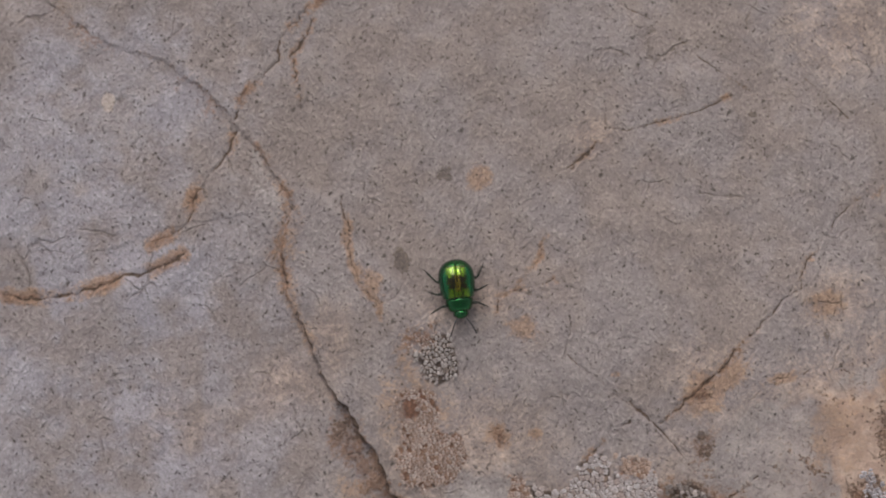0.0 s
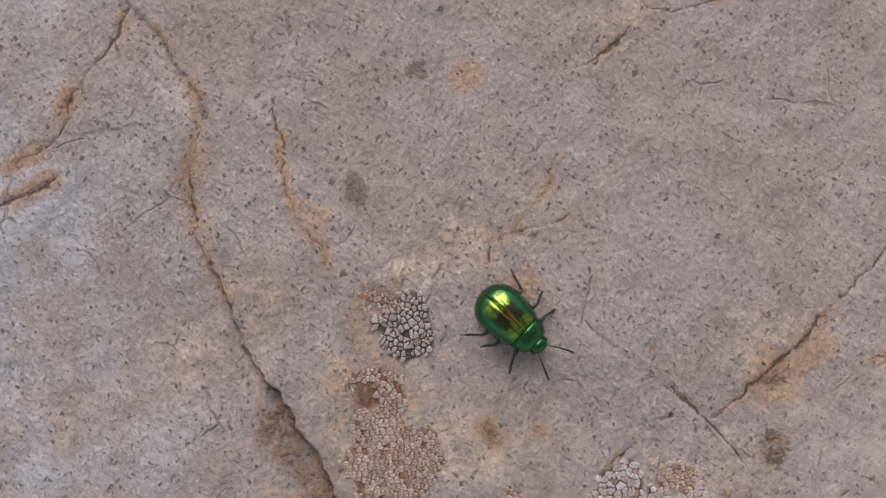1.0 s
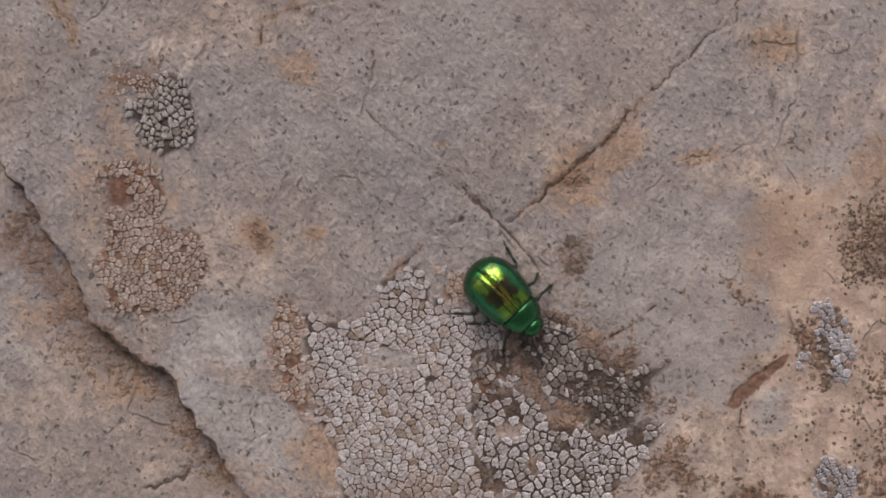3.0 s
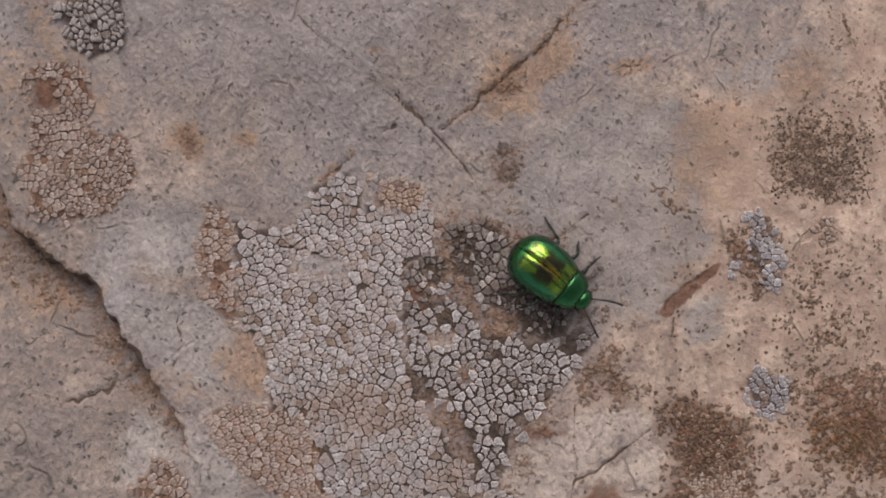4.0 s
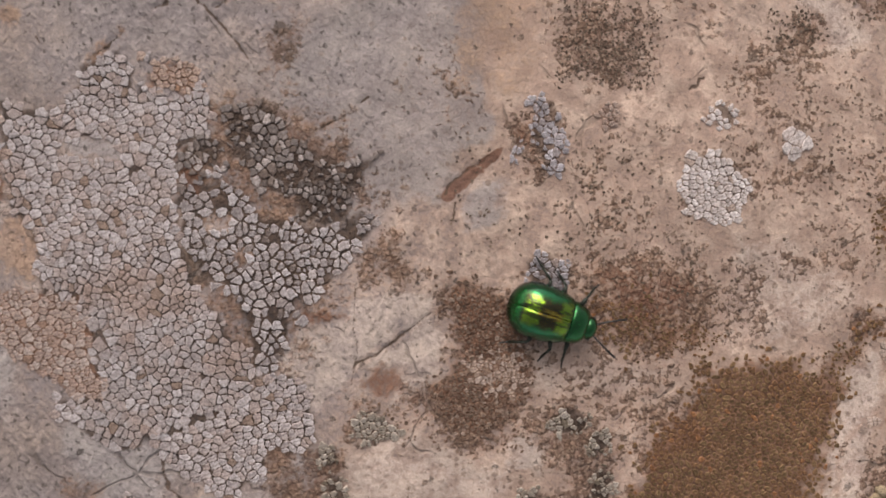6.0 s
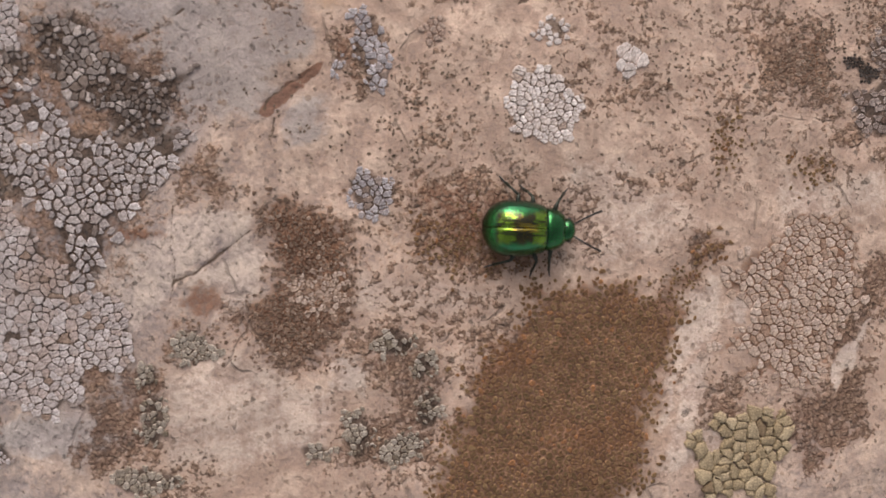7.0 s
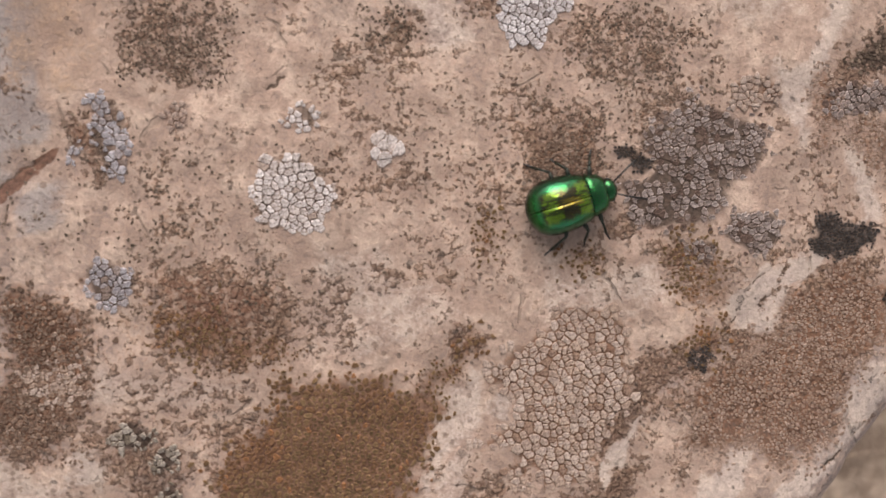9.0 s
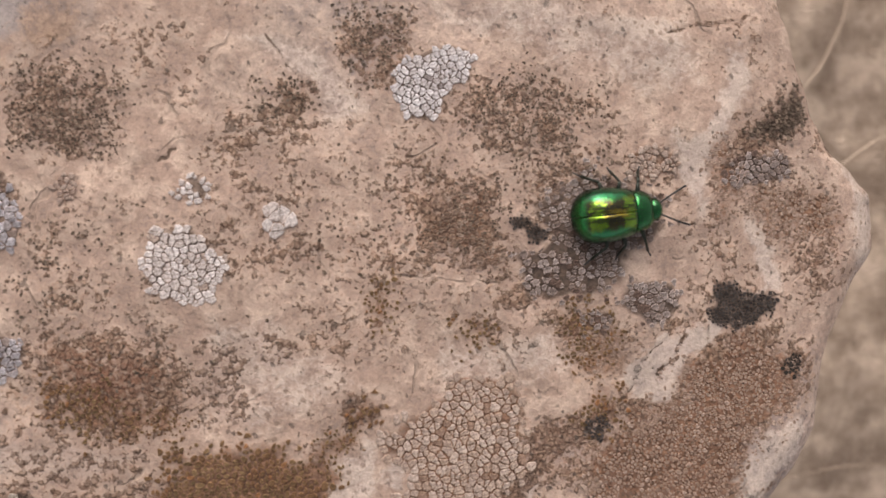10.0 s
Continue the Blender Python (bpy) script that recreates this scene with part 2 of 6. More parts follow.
stain("brown", 0.5, 1.1, (41.4, -26.2, 5.3, 3.2, 0), (32.4, -30.6, 3.7, 2.7, 0))
stain("dark", 0.3, 1.2, (40.2, -20.0, 1.4, 1.4, 0), (38.3, -25.6, 2.3, 1.7, 0), (39.4, -25.1, 2.6, 1.6, 0))
stain("dark", 0.5, 0.9, (40.2, -19.6, 1.8, 1.6, 0), (37.6, -26.0, 2.4, 1.6, 0))
stain("dark", 0.85, 0.8, (84.6, -18.6, 0.6, 0.5, 0), (-4.6, 7.4, 1.2, 1.7, 0), (39.4, -17.9, 0.9, 0.8, 0), (14.5, 2.5, 0.5, 0.3, 0), (99.3, -32.0, 0.4, 0.3, 0), (85.5, -46.6, 0.4, 0.3, 0), (99.2, -32.1, 0.4, 0.3, 0), (48.7, 29.4, 0.6, 0.4, 0), (58.2, -4.0, 0.5, 1.1, 0), (2.1, 20.1, 1.3, 1.0, 0), (43.6, -36.9, 1.0, 0.8, 0), (31.9, -39.6, 1.2, 2.1, 0))
stain("pale", 0.9, 0.6, (-48.7, 31.5, 1.0, 1.3, 0))

# stains with an outline, and shade painted beside the fault: kind, amount, how soft its border is, corners
PATCHES = []


def patch(kind, amount, soft, *corners):
    PATCHES.append((kind, amount, soft, corners))


patch("brown", 0.75, 2, (53.9, -42.0), (60.7, -41.9), (62.9, -43.9), (62.5, -48.7), (61.0, -50.9), (58.8, -48.8), (56.6, -47.8), (55.0, -45.7))
patch("brown", 0.72, 2.4, (53.6, -50.5), (56.7, -49.9), (58.8, -50.9), (63.1, -50.9), (63.2, -54.1), (60.6, -56.8), (57.4, -56.8), (53.7, -54.7), (51.5, -53.2))
patch("brown", 0.6, 2, (46.3, -53.2), (50.5, -53.2), (50.5, -55.8), (48.5, -56.4), (46.4, -55.3))
patch("rust", 0.55, 1.6, (47.6, -50.3), (50.9, -49.5), (53.0, -51.0), (50.5, -52.6), (47.3, -52.1))
patch("brown", 0.6, 2.7, (46.5, -35.5), (51.2, -36.4), (52.3, -40.0), (49.7, -41.1), (47.1, -40.1))
patch("rust", 0.6, 1.4, (41.6, -43.4), (46.1, -42.2), (45.1, -44.3), (41.6, -45.7))
patch("brown", 0.42, 5.1, (67.0, -36.4), (71.3, -37.3), (76.3, -38.3), (81.4, -41.4), (82.1, -45.2), (78.3, -46.3), (74.4, -46.9), (69.4, -46.5), (66.1, -44.4))
patch("orange", 0.5, 3, (70.2, -37.4), (76.9, -38.3), (81.4, -41.9), (80.4, -45.2), (75.9, -43.7), (70.3, -40.6))
patch("brown", 0.27, 5.1, (65.6, -28.0), (75.4, -27.6), (76.7, -33.4), (75.7, -36.1), (69.1, -36.9), (66.3, -33.8))
patch("brown", 0.6, 2.7, (63.2, -53.0), (67.5, -51.9), (72.0, -55.7), (72.4, -66.2), (63.6, -66.2), (62.9, -61.7), (66.6, -59.5), (65.4, -55.7))
patch("brown", 0.85, 1.7, (39.2, -58.6), (42.2, -56.4), (45.3, -55.9), (45.4, -57.5), (42.8, -60.7), (39.7, -64.5), (38.7, -66.2), (37.7, -65.0))
patch("brown", 0.55, 2.4, (43.3, -60.7), (46.4, -60.7), (46.5, -66.2), (42.4, -66.2))
patch("brown", 0.6, 2.7, (20.0, -58.8), (25.0, -59.8), (24.5, -63.5), (20.0, -61.9))
patch("brown", 0.7, 2, (95.3, -43.8), (99.4, -43.7), (96.0, -47.1), (93.7, -47.4))
patch("brown", 0.5, 2.7, (60.2, -24.1), (63.4, -23.4), (64.6, -29.1), (61.5, -30.3))
patch("rust", 0.45, 1.6, (60.8, -24.1), (62.9, -24.0), (63.5, -28.6), (61.4, -29.8))
patch("pale", 0.95, 1, (62.7, -55.2), (65.4, -55.7), (65.0, -59.0), (62.3, -59.5))
patch("pale", 0.62, 2, (45.9, -57.5), (55.8, -56.3), (62.3, -59.5), (63.0, -65.0), (59.3, -66.2), (47.1, -66.2), (46.7, -60.7))
patch("pale", 0.8, 1.4, (52.9, -43.6), (54.5, -47.8), (55.1, -51.0), (52.6, -53.1), (50.5, -53.2), (52.5, -50.5), (48.3, -49.0), (50.4, -47.4))
patch("pale", 0.9, 1, (40.6, -46.0), (46.1, -42.2), (50.2, -41.3), (53.4, -42.6), (52.9, -44.7), (47.3, -47.9), (45.8, -51.1), (43.2, -53.8), (40.1, -50.1))
patch("pale", 0.7, 1.4, (96.7, -48.2), (96.8, -52.7), (94.8, -59.5), (93.4, -66.3), (99.9, -66.4), (97.6, -56.1), (98.6, -51.6))
patch("pale", 0.5, 2.5, (81.9, -39.7), (93.9, -38.9), (96.4, -43.2), (90.7, -46.7), (82.8, -46.8))
patch("pale", 0.7, 1, (88.4, -58.3), (91.2, -57.2), (93.1, -59.5), (89.6, -60.0))
patch("grey", 0.9, 1.6, (39.7, -22.5), (57.0, -20.6), (60.2, -24.6), (54.7, -31.1), (48.0, -33.4), (43.8, -27.9))
patch("grey", 0.8, 1.4, (56.2, -32.1), (59.9, -30.9), (59.5, -35.1), (56.3, -35.7))
patch("brown", 0.55, 3.4, (67.3, -39.2), (71.4, -37.5), (77.6, -37.2), (82.4, -38.6), (82.6, -43.4), (80.1, -47.2), (73.8, -48.0), (69.0, -46.5), (67.4, -43.4))
patch("orange", 0.6, 2.5, (69.4, -39.6), (77.6, -38.3), (80.4, -41.9), (75.8, -45.2), (69.5, -43.8))
patch("brown", 0.3, 5.1, (66.5, -31.4), (75.3, -31.0), (79.6, -35.0), (75.5, -37.3), (67.2, -37.1))
patch("brown", 0.4, 2.7, (82.5, -42.9), (87.4, -43.8), (86.5, -47.0), (83.2, -46.6))
patch("brown", 0.4, 2.4, (87.1, -37.9), (91.5, -38.3), (91.0, -41.0), (87.8, -41.1))
patch("brown", 0.33, 2.4, (88.8, -27.2), (92.6, -27.5), (92.2, -30.7), (89.6, -31.4))
patch("brown", 0.48, 4.1, (98.3, -21.3), (109.4, -20.1), (111.6, -29.8), (103.2, -30.7), (100.8, -28.2))
patch("brown", 0.4, 4.1, (104.7, -13.9), (119.5, -12.8), (119.7, -18.3), (114.6, -21.4), (109.4, -19.5), (104.9, -18.2))
patch("brown", 0.5, 2.7, (109.4, -31.0), (117.5, -32.8), (120.5, -34.9), (119.6, -39.4), (116.6, -37.8), (115.3, -34.6), (110.2, -35.3))
patch("brown", 0.72, 2.4, (112.5, -47.4), (118.1, -44.5), (123.2, -42.6), (123.3, -44.3), (118.3, -48.4), (114.1, -55.2), (111.3, -57.5), (110.7, -55.8))
patch("brown", 0.6, 2.4, (97.3, -57.7), (103.3, -56.5), (100.2, -61.0), (97.0, -62.3))
patch("brown", 0.72, 2.4, (108.5, -57.5), (116.4, -55.7), (116.8, -62.0), (107.0, -62.1))
patch("brown", 0.5, 2.7, (62.5, -52.5), (67.1, -52.4), (68.8, -56.1), (65.7, -58.4), (63.6, -55.2))
patch("bare", 1, 0.8, (123.1, -40.1), (127.8, -38.5), (127.4, -41.9), (125.0, -43.1), (123.2, -42.6))
patch("bare", 0.9, 0.8, (111.8, -55.8), (115.5, -50.7), (115.1, -52.9), (113.0, -57.4))
patch("bare", 0.9, 1, (121.1, -56.7), (124.9, -51.6), (126.7, -51.5), (123.2, -61.9), (119.7, -62.0))
patch("pale", 0.8, 0.8, (99.6, -48.3), (101.8, -48.8), (102.0, -51.5), (99.7, -51.6))
patch("pale", 0.55, 2.4, (82.8, -36.5), (89.8, -37.3), (91.7, -42.6), (83.1, -42.8))
patch("pale", 0.75, 1.4, (94.1, -49.0), (98.4, -46.7), (99.2, -52.1), (95.5, -55.5), (93.6, -62.3), (92.5, -62.3), (93.4, -57.8))
patch("pale", 0.55, 2, (105.8, -37.7), (115.9, -36.8), (118.4, -40.0), (110.5, -41.4), (105.3, -40.5))
patch("pale", 0.6, 1.8, (62.9, -47.8), (71.7, -48.0), (78.0, -49.4), (73.9, -52.2), (67.6, -51.9), (63.5, -50.4))
patch("brown", 0.6, 2.7, (93.3, -6.1), (100.6, -7.1), (100.3, -12.4), (95.2, -13.3), (93.4, -9.2))
patch("brown", 0.55, 2.7, (86.5, -14.4), (91.6, -14.6), (91.7, -17.2), (88.2, -17.9))
patch("brown", 0.46, 4.1, (102.7, -17.5), (106.2, -12.0), (115.4, -11.3), (118.3, -14.8), (118.0, -19.7), (112.6, -20.6), (106.0, -19.4))
patch("brown", 0.58, 3.4, (100.8, -22.4), (109.9, -21.3), (110.9, -30.3), (105.6, -31.7), (101.7, -29.2))
patch("brown", 0.55, 2.7, (130.4, -17.9), (133.1, -13.3), (138.8, -10.6), (140.2, -13.9), (137.9, -16.3), (138.7, -20.7), (132.9, -21.0))
patch("brown", 0.45, 3.4, (133.5, -21.0), (143.5, -20.4), (145.0, -26.0), (141.8, -32.3), (138.0, -29.1), (136.6, -25.8), (133.6, -24.3))
patch("brown", 0.55, 2.7, (131.3, -33.8), (141.3, -35.1), (142.2, -40.2), (136.1, -47.1), (134.1, -51.7), (113.2, -52.1), (113.5, -48.7), (119.5, -46.4), (123.8, -42.9), (129.3, -38.9))
patch("brown", 0.45, 2.7, (109.3, -31.5), (116.5, -32.3), (117.4, -38.7), (120.2, -38.7), (121.2, -36.4), (116.6, -34.4), (110.0, -33.6))
patch("bare", 1, 0.9, (122.6, -41.3), (126.9, -37.9), (129.5, -33.9), (131.3, -33.8), (128.2, -40.6), (124.4, -42.9))
patch("bare", 1, 0.9, (134.1, -51.7), (136.1, -46.5), (140.1, -43.6), (142.7, -43.5), (142.1, -47.0), (138.2, -51.7))
patch("bare", 0.8, 1.4, (144.0, -17.0), (147.5, -20.7), (148.1, -25.8), (145.3, -31.6), (146.2, -25.9), (145.3, -20.3))
patch("pale", 0.65, 1.8, (83.8, -10.0), (91.9, -10.4), (96.2, -14.2), (92.8, -17.6), (89.0, -12.7))
patch("pale", 0.6, 2.4, (100.5, -5.5), (115.0, -4.3), (126.4, -6.6), (128.3, -11.4), (118.1, -11.1), (109.7, -8.0))
patch("bare", 0.8, 1.4, (126.8, -15.9), (130.2, -13.5), (132.2, -8.3), (134.0, -9.3), (129.9, -19.5), (129.1, -26.2), (127.1, -21.4))
patch("bare", 0.8, 1.2, (134.3, -25.9), (136.6, -25.8), (137.5, -30.2), (135.2, -31.5))
patch("brown", 0.8, 1.7, (29.3, -29.2), (34.0, -29.1), (34.1, -32.7), (30.5, -32.8))
patch("rust", 0.6, 1.6, (29.8, -29.7), (33.5, -29.6), (33.5, -32.2), (30.4, -32.3))
patch("brown", 0.7, 2.7, (38.6, -27.9), (43.9, -28.8), (43.4, -31.9), (39.8, -31.5))
patch("tan", 1.3, 1.2, (55.9, -14.0), (60.8, -12.5), (65.7, -12.2), (64.6, -16.4), (63.6, -21.3), (58.7, -22.0), (55.4, -19.4))
patch("orange", 0.42, 2, (55.9, -14.0), (60.8, -12.5), (65.7, -12.2), (64.6, -16.4), (63.6, -21.3), (58.7, -22.0), (55.4, -19.4))
patch("orange", 0.75, 1.2, (36.9, -12.8), (40.0, -7.9), (46.5, -5.1), (45.4, -8.4), (43.9, -11.1), (40.1, -14.4))
patch("orange", 0.6, 1.4, (55.3, -15.7), (58.6, -12.9), (63.5, -13.4), (61.9, -18.8), (55.9, -21.0))
patch("brown", 0.75, 2, (38.1, -18.2), (40.2, -17.1), (41.3, -19.7), (39.7, -21.4), (38.6, -20.3))
patch("orange", 0.7, 0.8, (10.9, -2.7), (13.5, -0.7), (15.7, -2.3), (13.6, -3.8))
# brown stain together with painted shadow on the sunken side of the fault
patch("brown", 0.75, 2.7, (-15.7, -15.5), (-11.9, -15.4), (-8.0, -21.3), (-6.9, -25.0), (-3.1, -28.7), (1.3, -31.8), (-1.4, -32.4), (-6.8, -29.3), (-11.2, -24.6), (-13.5, -20.8))
patch("brown", 0.4, 3, (63.5, -46.6), (71.6, -47.0), (80.0, -47.4), (77.4, -52.9), (72.0, -55.7), (66.4, -51.9))
patch("rust", 0.5, 3, (68.8, -39.1), (75.5, -38.3), (79.8, -40.3), (77.8, -44.1), (70.5, -44.3))
patch("brown", 0.55, 4, (65.2, -15.8), (68.5, -12.9), (71.9, -12.8), (74.7, -16.0), (75.2, -19.8), (71.9, -22.1), (65.8, -21.2))
patch("brown", 0.45, 3, (66.5, -37.7), (81.3, -35.2), (81.3, -41.7), (72.0, -40.8), (66.6, -41.9))
patch("brown", 0.5, 2.4, (60.9, -23.0), (65.8, -22.8), (65.9, -30.3), (61.0, -31.0))
# shadow on the sunken facet left of the fault, painted dark
patch("dark", 0.5, 1.2, (-15.4, -15.5), (-12.2, -15.4), (-9.4, -19.2), (-11.3, -20.3), (-14.0, -18.2))
patch("brown", 0.55, 2, (-6.9, -27.7), (-3.1, -28.7), (1.3, -31.3), (4.1, -37.2), (2.5, -37.2), (-0.8, -33.0), (-5.7, -30.9))
patch("orange", 0.55, 2.4, (-5.1, -4.6), (-1.9, -3.5), (-1.2, -11.5), (-3.3, -12.6), (-5.2, -13.2))
patch("orange", 0.45, 2.4, (10.8, -24.1), (14.1, -24.0), (13.7, -32.6), (11.5, -32.1))
patch("brown", 0.5, 2, (-3.6, -1.9), (1.8, -1.8), (-1.9, -6.1), (-3.5, -6.2))
patch("bare", 1, 0.9, (139.4, -43.8), (136.6, -45.5), (134.5, -49.5), (133.2, -53.5), (130.3, -58.0), (129.2, -58.7), (132.7, -58.6), (134.8, -54.6), (138.1, -50.8), (139.7, -49.7))
patch("bare", 0.9, 0.9, (123.0, -41.5), (124.5, -38.7), (129.1, -37.4), (128.7, -40.2), (125.9, -43.1), (123.6, -43.1))
patch("pale", 0.8, 1.2, (123.6, -53.1), (126.4, -51.4), (126.6, -54.1), (123.4, -58.8), (121.1, -58.8))
patch("ash", 0.8, 2, (4.1, -33.1), (9.2, -32.4), (15.5, -35.4), (15.7, -41.7), (10.1, -41.8), (6.3, -37.7))
patch("cool", 0.7, 2, (2.8, -26.3), (6.0, -27.8), (8.3, -34.5), (5.2, -35.7), (3.1, -32.6))
patch("rust", 0.6, 1.6, (47.0, -50.6), (50.1, -49.8), (52.6, -50.5), (52.2, -52.6), (49.1, -52.4))
patch("brown", 0.6, 2, (41.4, -57.1), (46.0, -56.0), (45.5, -59.2), (42.4, -62.5), (39.8, -66.3), (38.8, -64.7))
patch("brown", 0.5, 2, (64.2, -53.4), (71.7, -54.3), (73.1, -64.1), (68.8, -65.8), (65.9, -58.8))
patch("brown", 0.7, 2, (107.9, -58.1), (116.1, -55.2), (116.9, -62.0), (112.9, -64.3), (109.0, -67.2), (106.9, -62.1))
patch("brown", 0.4, 2.6, (72.9, -53.0), (81.5, -51.3), (80.6, -56.7), (75.8, -60.1), (73.1, -59.0))
patch("brown", 0.45, 3, (73.6, -42.6), (86.5, -38.0), (86.9, -45.5), (80.3, -46.7), (74.8, -46.8))
patch("rust", 0.9, 1.2, (-4.5, -12.1), (-1.8, -12.3), (-0.2, -15.0), (-1.7, -17.0), (-4.7, -14.8))
patch("brown", 0.7, 2, (33.6, -25.3), (38.2, -24.1), (42.7, -27.0), (47.9, -30.0), (49.2, -33.2), (44.2, -35.2), (36.5, -32.8), (33.3, -29.7))
patch("orange", 0.55, 1, (-23.9, 20.5), (-21.6, 18.6), (-19.8, 15.4), (-20.9, 11.9), (-21.6, 9.2), (-20.2, 3.4), (-16.5, -5.1), (-16.4, -7.6), (-18.2, -7.4), (-20.4, -2.8), (-22.3, 2.6), (-23.5, 9.2), (-22.8, 13.5), (-22.0, 15.8))
patch("ash", 0.5, 1.2, (-27.0, 26.1), (-24.6, 22.9), (-21.6, 18.6), (-22.6, 15.8), (-23.7, 10.4), (-26.1, 16.6))

# outlines of the lichens, also used for the crust below them
LICHEN = {}


def oval(x, y, rx, ry):
    return [(x + rx * math.cos(k * math.pi / 6), y + ry * math.sin(k * math.pi / 6)) for k in range(12)]


LICHEN["cluster"] = dict(outlines=[oval(1.4, -7.4, 3.2, 3.6)],
    colour="pale", size=0.56, gap=0.15, height=0.2, dome=0.08, fill=0.95, holes=0, crust=0.85, jitter=0.42, fray=1.4, rough=0.1, merge=0.2, soft=0.5, voids=[],
    parts=300, near=(1.4, -7.6), seed=101,
    label="small round cluster of whitish lichen scales on grey stone")
LICHEN["cluster_fringe"] = dict(outlines=[oval(-1.1, -4.1, 2.4, 2.2)],
    colour="rust", size=0.42, gap=0.09, height=0.07, dome=0.05, fill=0.75, holes=0, crust=0.7, jitter=0.42, fray=1.8, rough=0.07, merge=0.14, soft=1.4, voids=[],
    parts=100, near=(-1.1, -4.1), seed=143,
    label="thin tan lichen fringe beside the whitish cluster")
LICHEN["rusty"] = dict(outlines=[[(-5.1, -12.9), (-3.1, -11.4), (1.2, -12.1), (1.4, -14.9), (0.4, -17.2), (5.1, -18.0), (5.7, -21.5), (4.1, -24.2), (0.1, -25.8), (-3.6, -25.9), (-4.3, -22.8), (-3.8, -17.4)]],
    colour="rust", size=0.5, gap=0.1, height=0.12, dome=0.05, fill=0.97, holes=0, crust=1.0, jitter=0.42, fray=1.8, rough=0.07, merge=0.2, soft=0.6, voids=[oval(-3.0, -14.5, 1.3, 1.7)],
    parts=300, near=(0.0, -18.8), seed=102,
    label="pinkish crusty lichen with rust stain")
LICHEN["main_pink"] = dict(outlines=[[(13.0, -43.4), (22.1, -42.5), (23.3, -47.2), (23.9, -52.4), (20.8, -51.9), (15.0, -47.8)]],
    colour="rust", size=0.58, gap=0.1, height=0.08, dome=0.05, fill=1.0, holes=0, crust=1.0, jitter=0.42, fray=1.3, rough=0.07, merge=0.2, soft=0.25, voids=[],
    parts=300, near=(19.7, -47.5), seed=103,
    label="pinkish grey cracked crust lichen")
LICHEN["main_left"] = dict(outlines=[[(11.8, -24.3), (13.8, -24.4), (14.6, -26.0), (15.0, -29.6), (15.6, -34.7), (14.1, -35.8), (13.1, -33.8), (12.2, -29.7)]],
    colour="rust", size=0.56, gap=0.1, height=0.08, dome=0.05, fill=0.8, holes=0, crust=1.0, jitter=0.42, fray=1.9, rough=0.07, merge=0.2, soft=0.7, voids=[],
    parts=300, near=(13.8, -29.8), seed=104,
    label="rusty pink edge of the crust lichen")
LICHEN["main"] = dict(outlines=[[(14.7, -25.7), (20.0, -26.1), (22.4, -22.7), (25.7, -20.7), (26.3, -24.6), (28.0, -20.9), (31.4, -21.3), (33.6, -25.2), (33.9, -28.0), (29.3, -29.5), (30.0, -35.4), (32.6, -43.1), (35.0, -45.6), (37.6, -48.2), (38.2, -50.2), (36.2, -52.3), (32.2, -55.0), (26.0, -57.1), (21.4, -54.4), (21.8, -51.5), (16.1, -48.1), (13.6, -43.5), (18.2, -43.4), (18.1, -38.8), (15.9, -34.7), (15.2, -29.6)]],
    colour="grey", size=0.66, gap=0.11, height=0.08, dome=0.05, fill=1.0, holes=0, crust=1.0, jitter=0.42, fray=1.6, rough=0.07, merge=0.22, soft=0.25, voids=[oval(22.5, -29.7, 2.9, 1.0), oval(29.9, -22.7, 2.6, 1.9)],
    parts=300, near=(24.3, -32.4), seed=105,
    label="large sheet of pale grey cracked crust lichen")
LICHEN["main_top"] = dict(outlines=[oval(29.9, -22.7, 2.5, 1.8)],
    colour="pink", size=0.56, gap=0.1, height=0.08, dome=0.05, fill=1.0, holes=0, crust=1.0, jitter=0.33, fray=1.9, rough=0.07, merge=0.14, soft=0.7, voids=[],
    parts=300, near=(29.9, -22.7), seed=106,
    label="small rusty orange crust lichen")
LICHEN["main_low"] = dict(outlines=[[(20.1, -52.5), (24.1, -51.4), (26.5, -51.4), (36.6, -50.7), (41.7, -50.6), (43.3, -55.9), (39.4, -57.5), (36.9, -62.1), (31.8, -60.2), (27.5, -56.1), (23.1, -53.5), (20.1, -54.6)]],
    colour="grey", size=0.7, gap=0.11, height=0.08, dome=0.05, fill=1.0, holes=0, crust=1.0, jitter=0.4, fray=1.3, rough=0.07, merge=0.2, soft=0.25, voids=[],
    parts=300, near=(30.9, -54.7), seed=107,
    label="pale grey cracked crust lichen tapering to a point")
LICHEN["rough"] = dict(outlines=[[(29.6, -32.7), (32.1, -32.9), (35.3, -32.3), (38.5, -34.8), (44.3, -35.2), (47.5, -34.3), (47.4, -37.1), (43.2, -41.4), (40.9, -43.8), (39.6, -50.4), (38.1, -50.1), (37.4, -45.1), (33.1, -41.0), (30.6, -36.9)]],
    colour="rough", size=0.72, gap=0.22, height=0.11, dome=0.05, fill=0.95, holes=0, crust=1.0, jitter=0.36, fray=1.8, rough=0.13, merge=0.2, soft=0.7, voids=[oval(34.2, -36.0, 1.1, 0.7), oval(36.5, -39.1, 0.7, 0.6)],
    parts=300, near=(38.4, -39.1), seed=108,
    label="rough loose grey lichen scales on a dark crust")
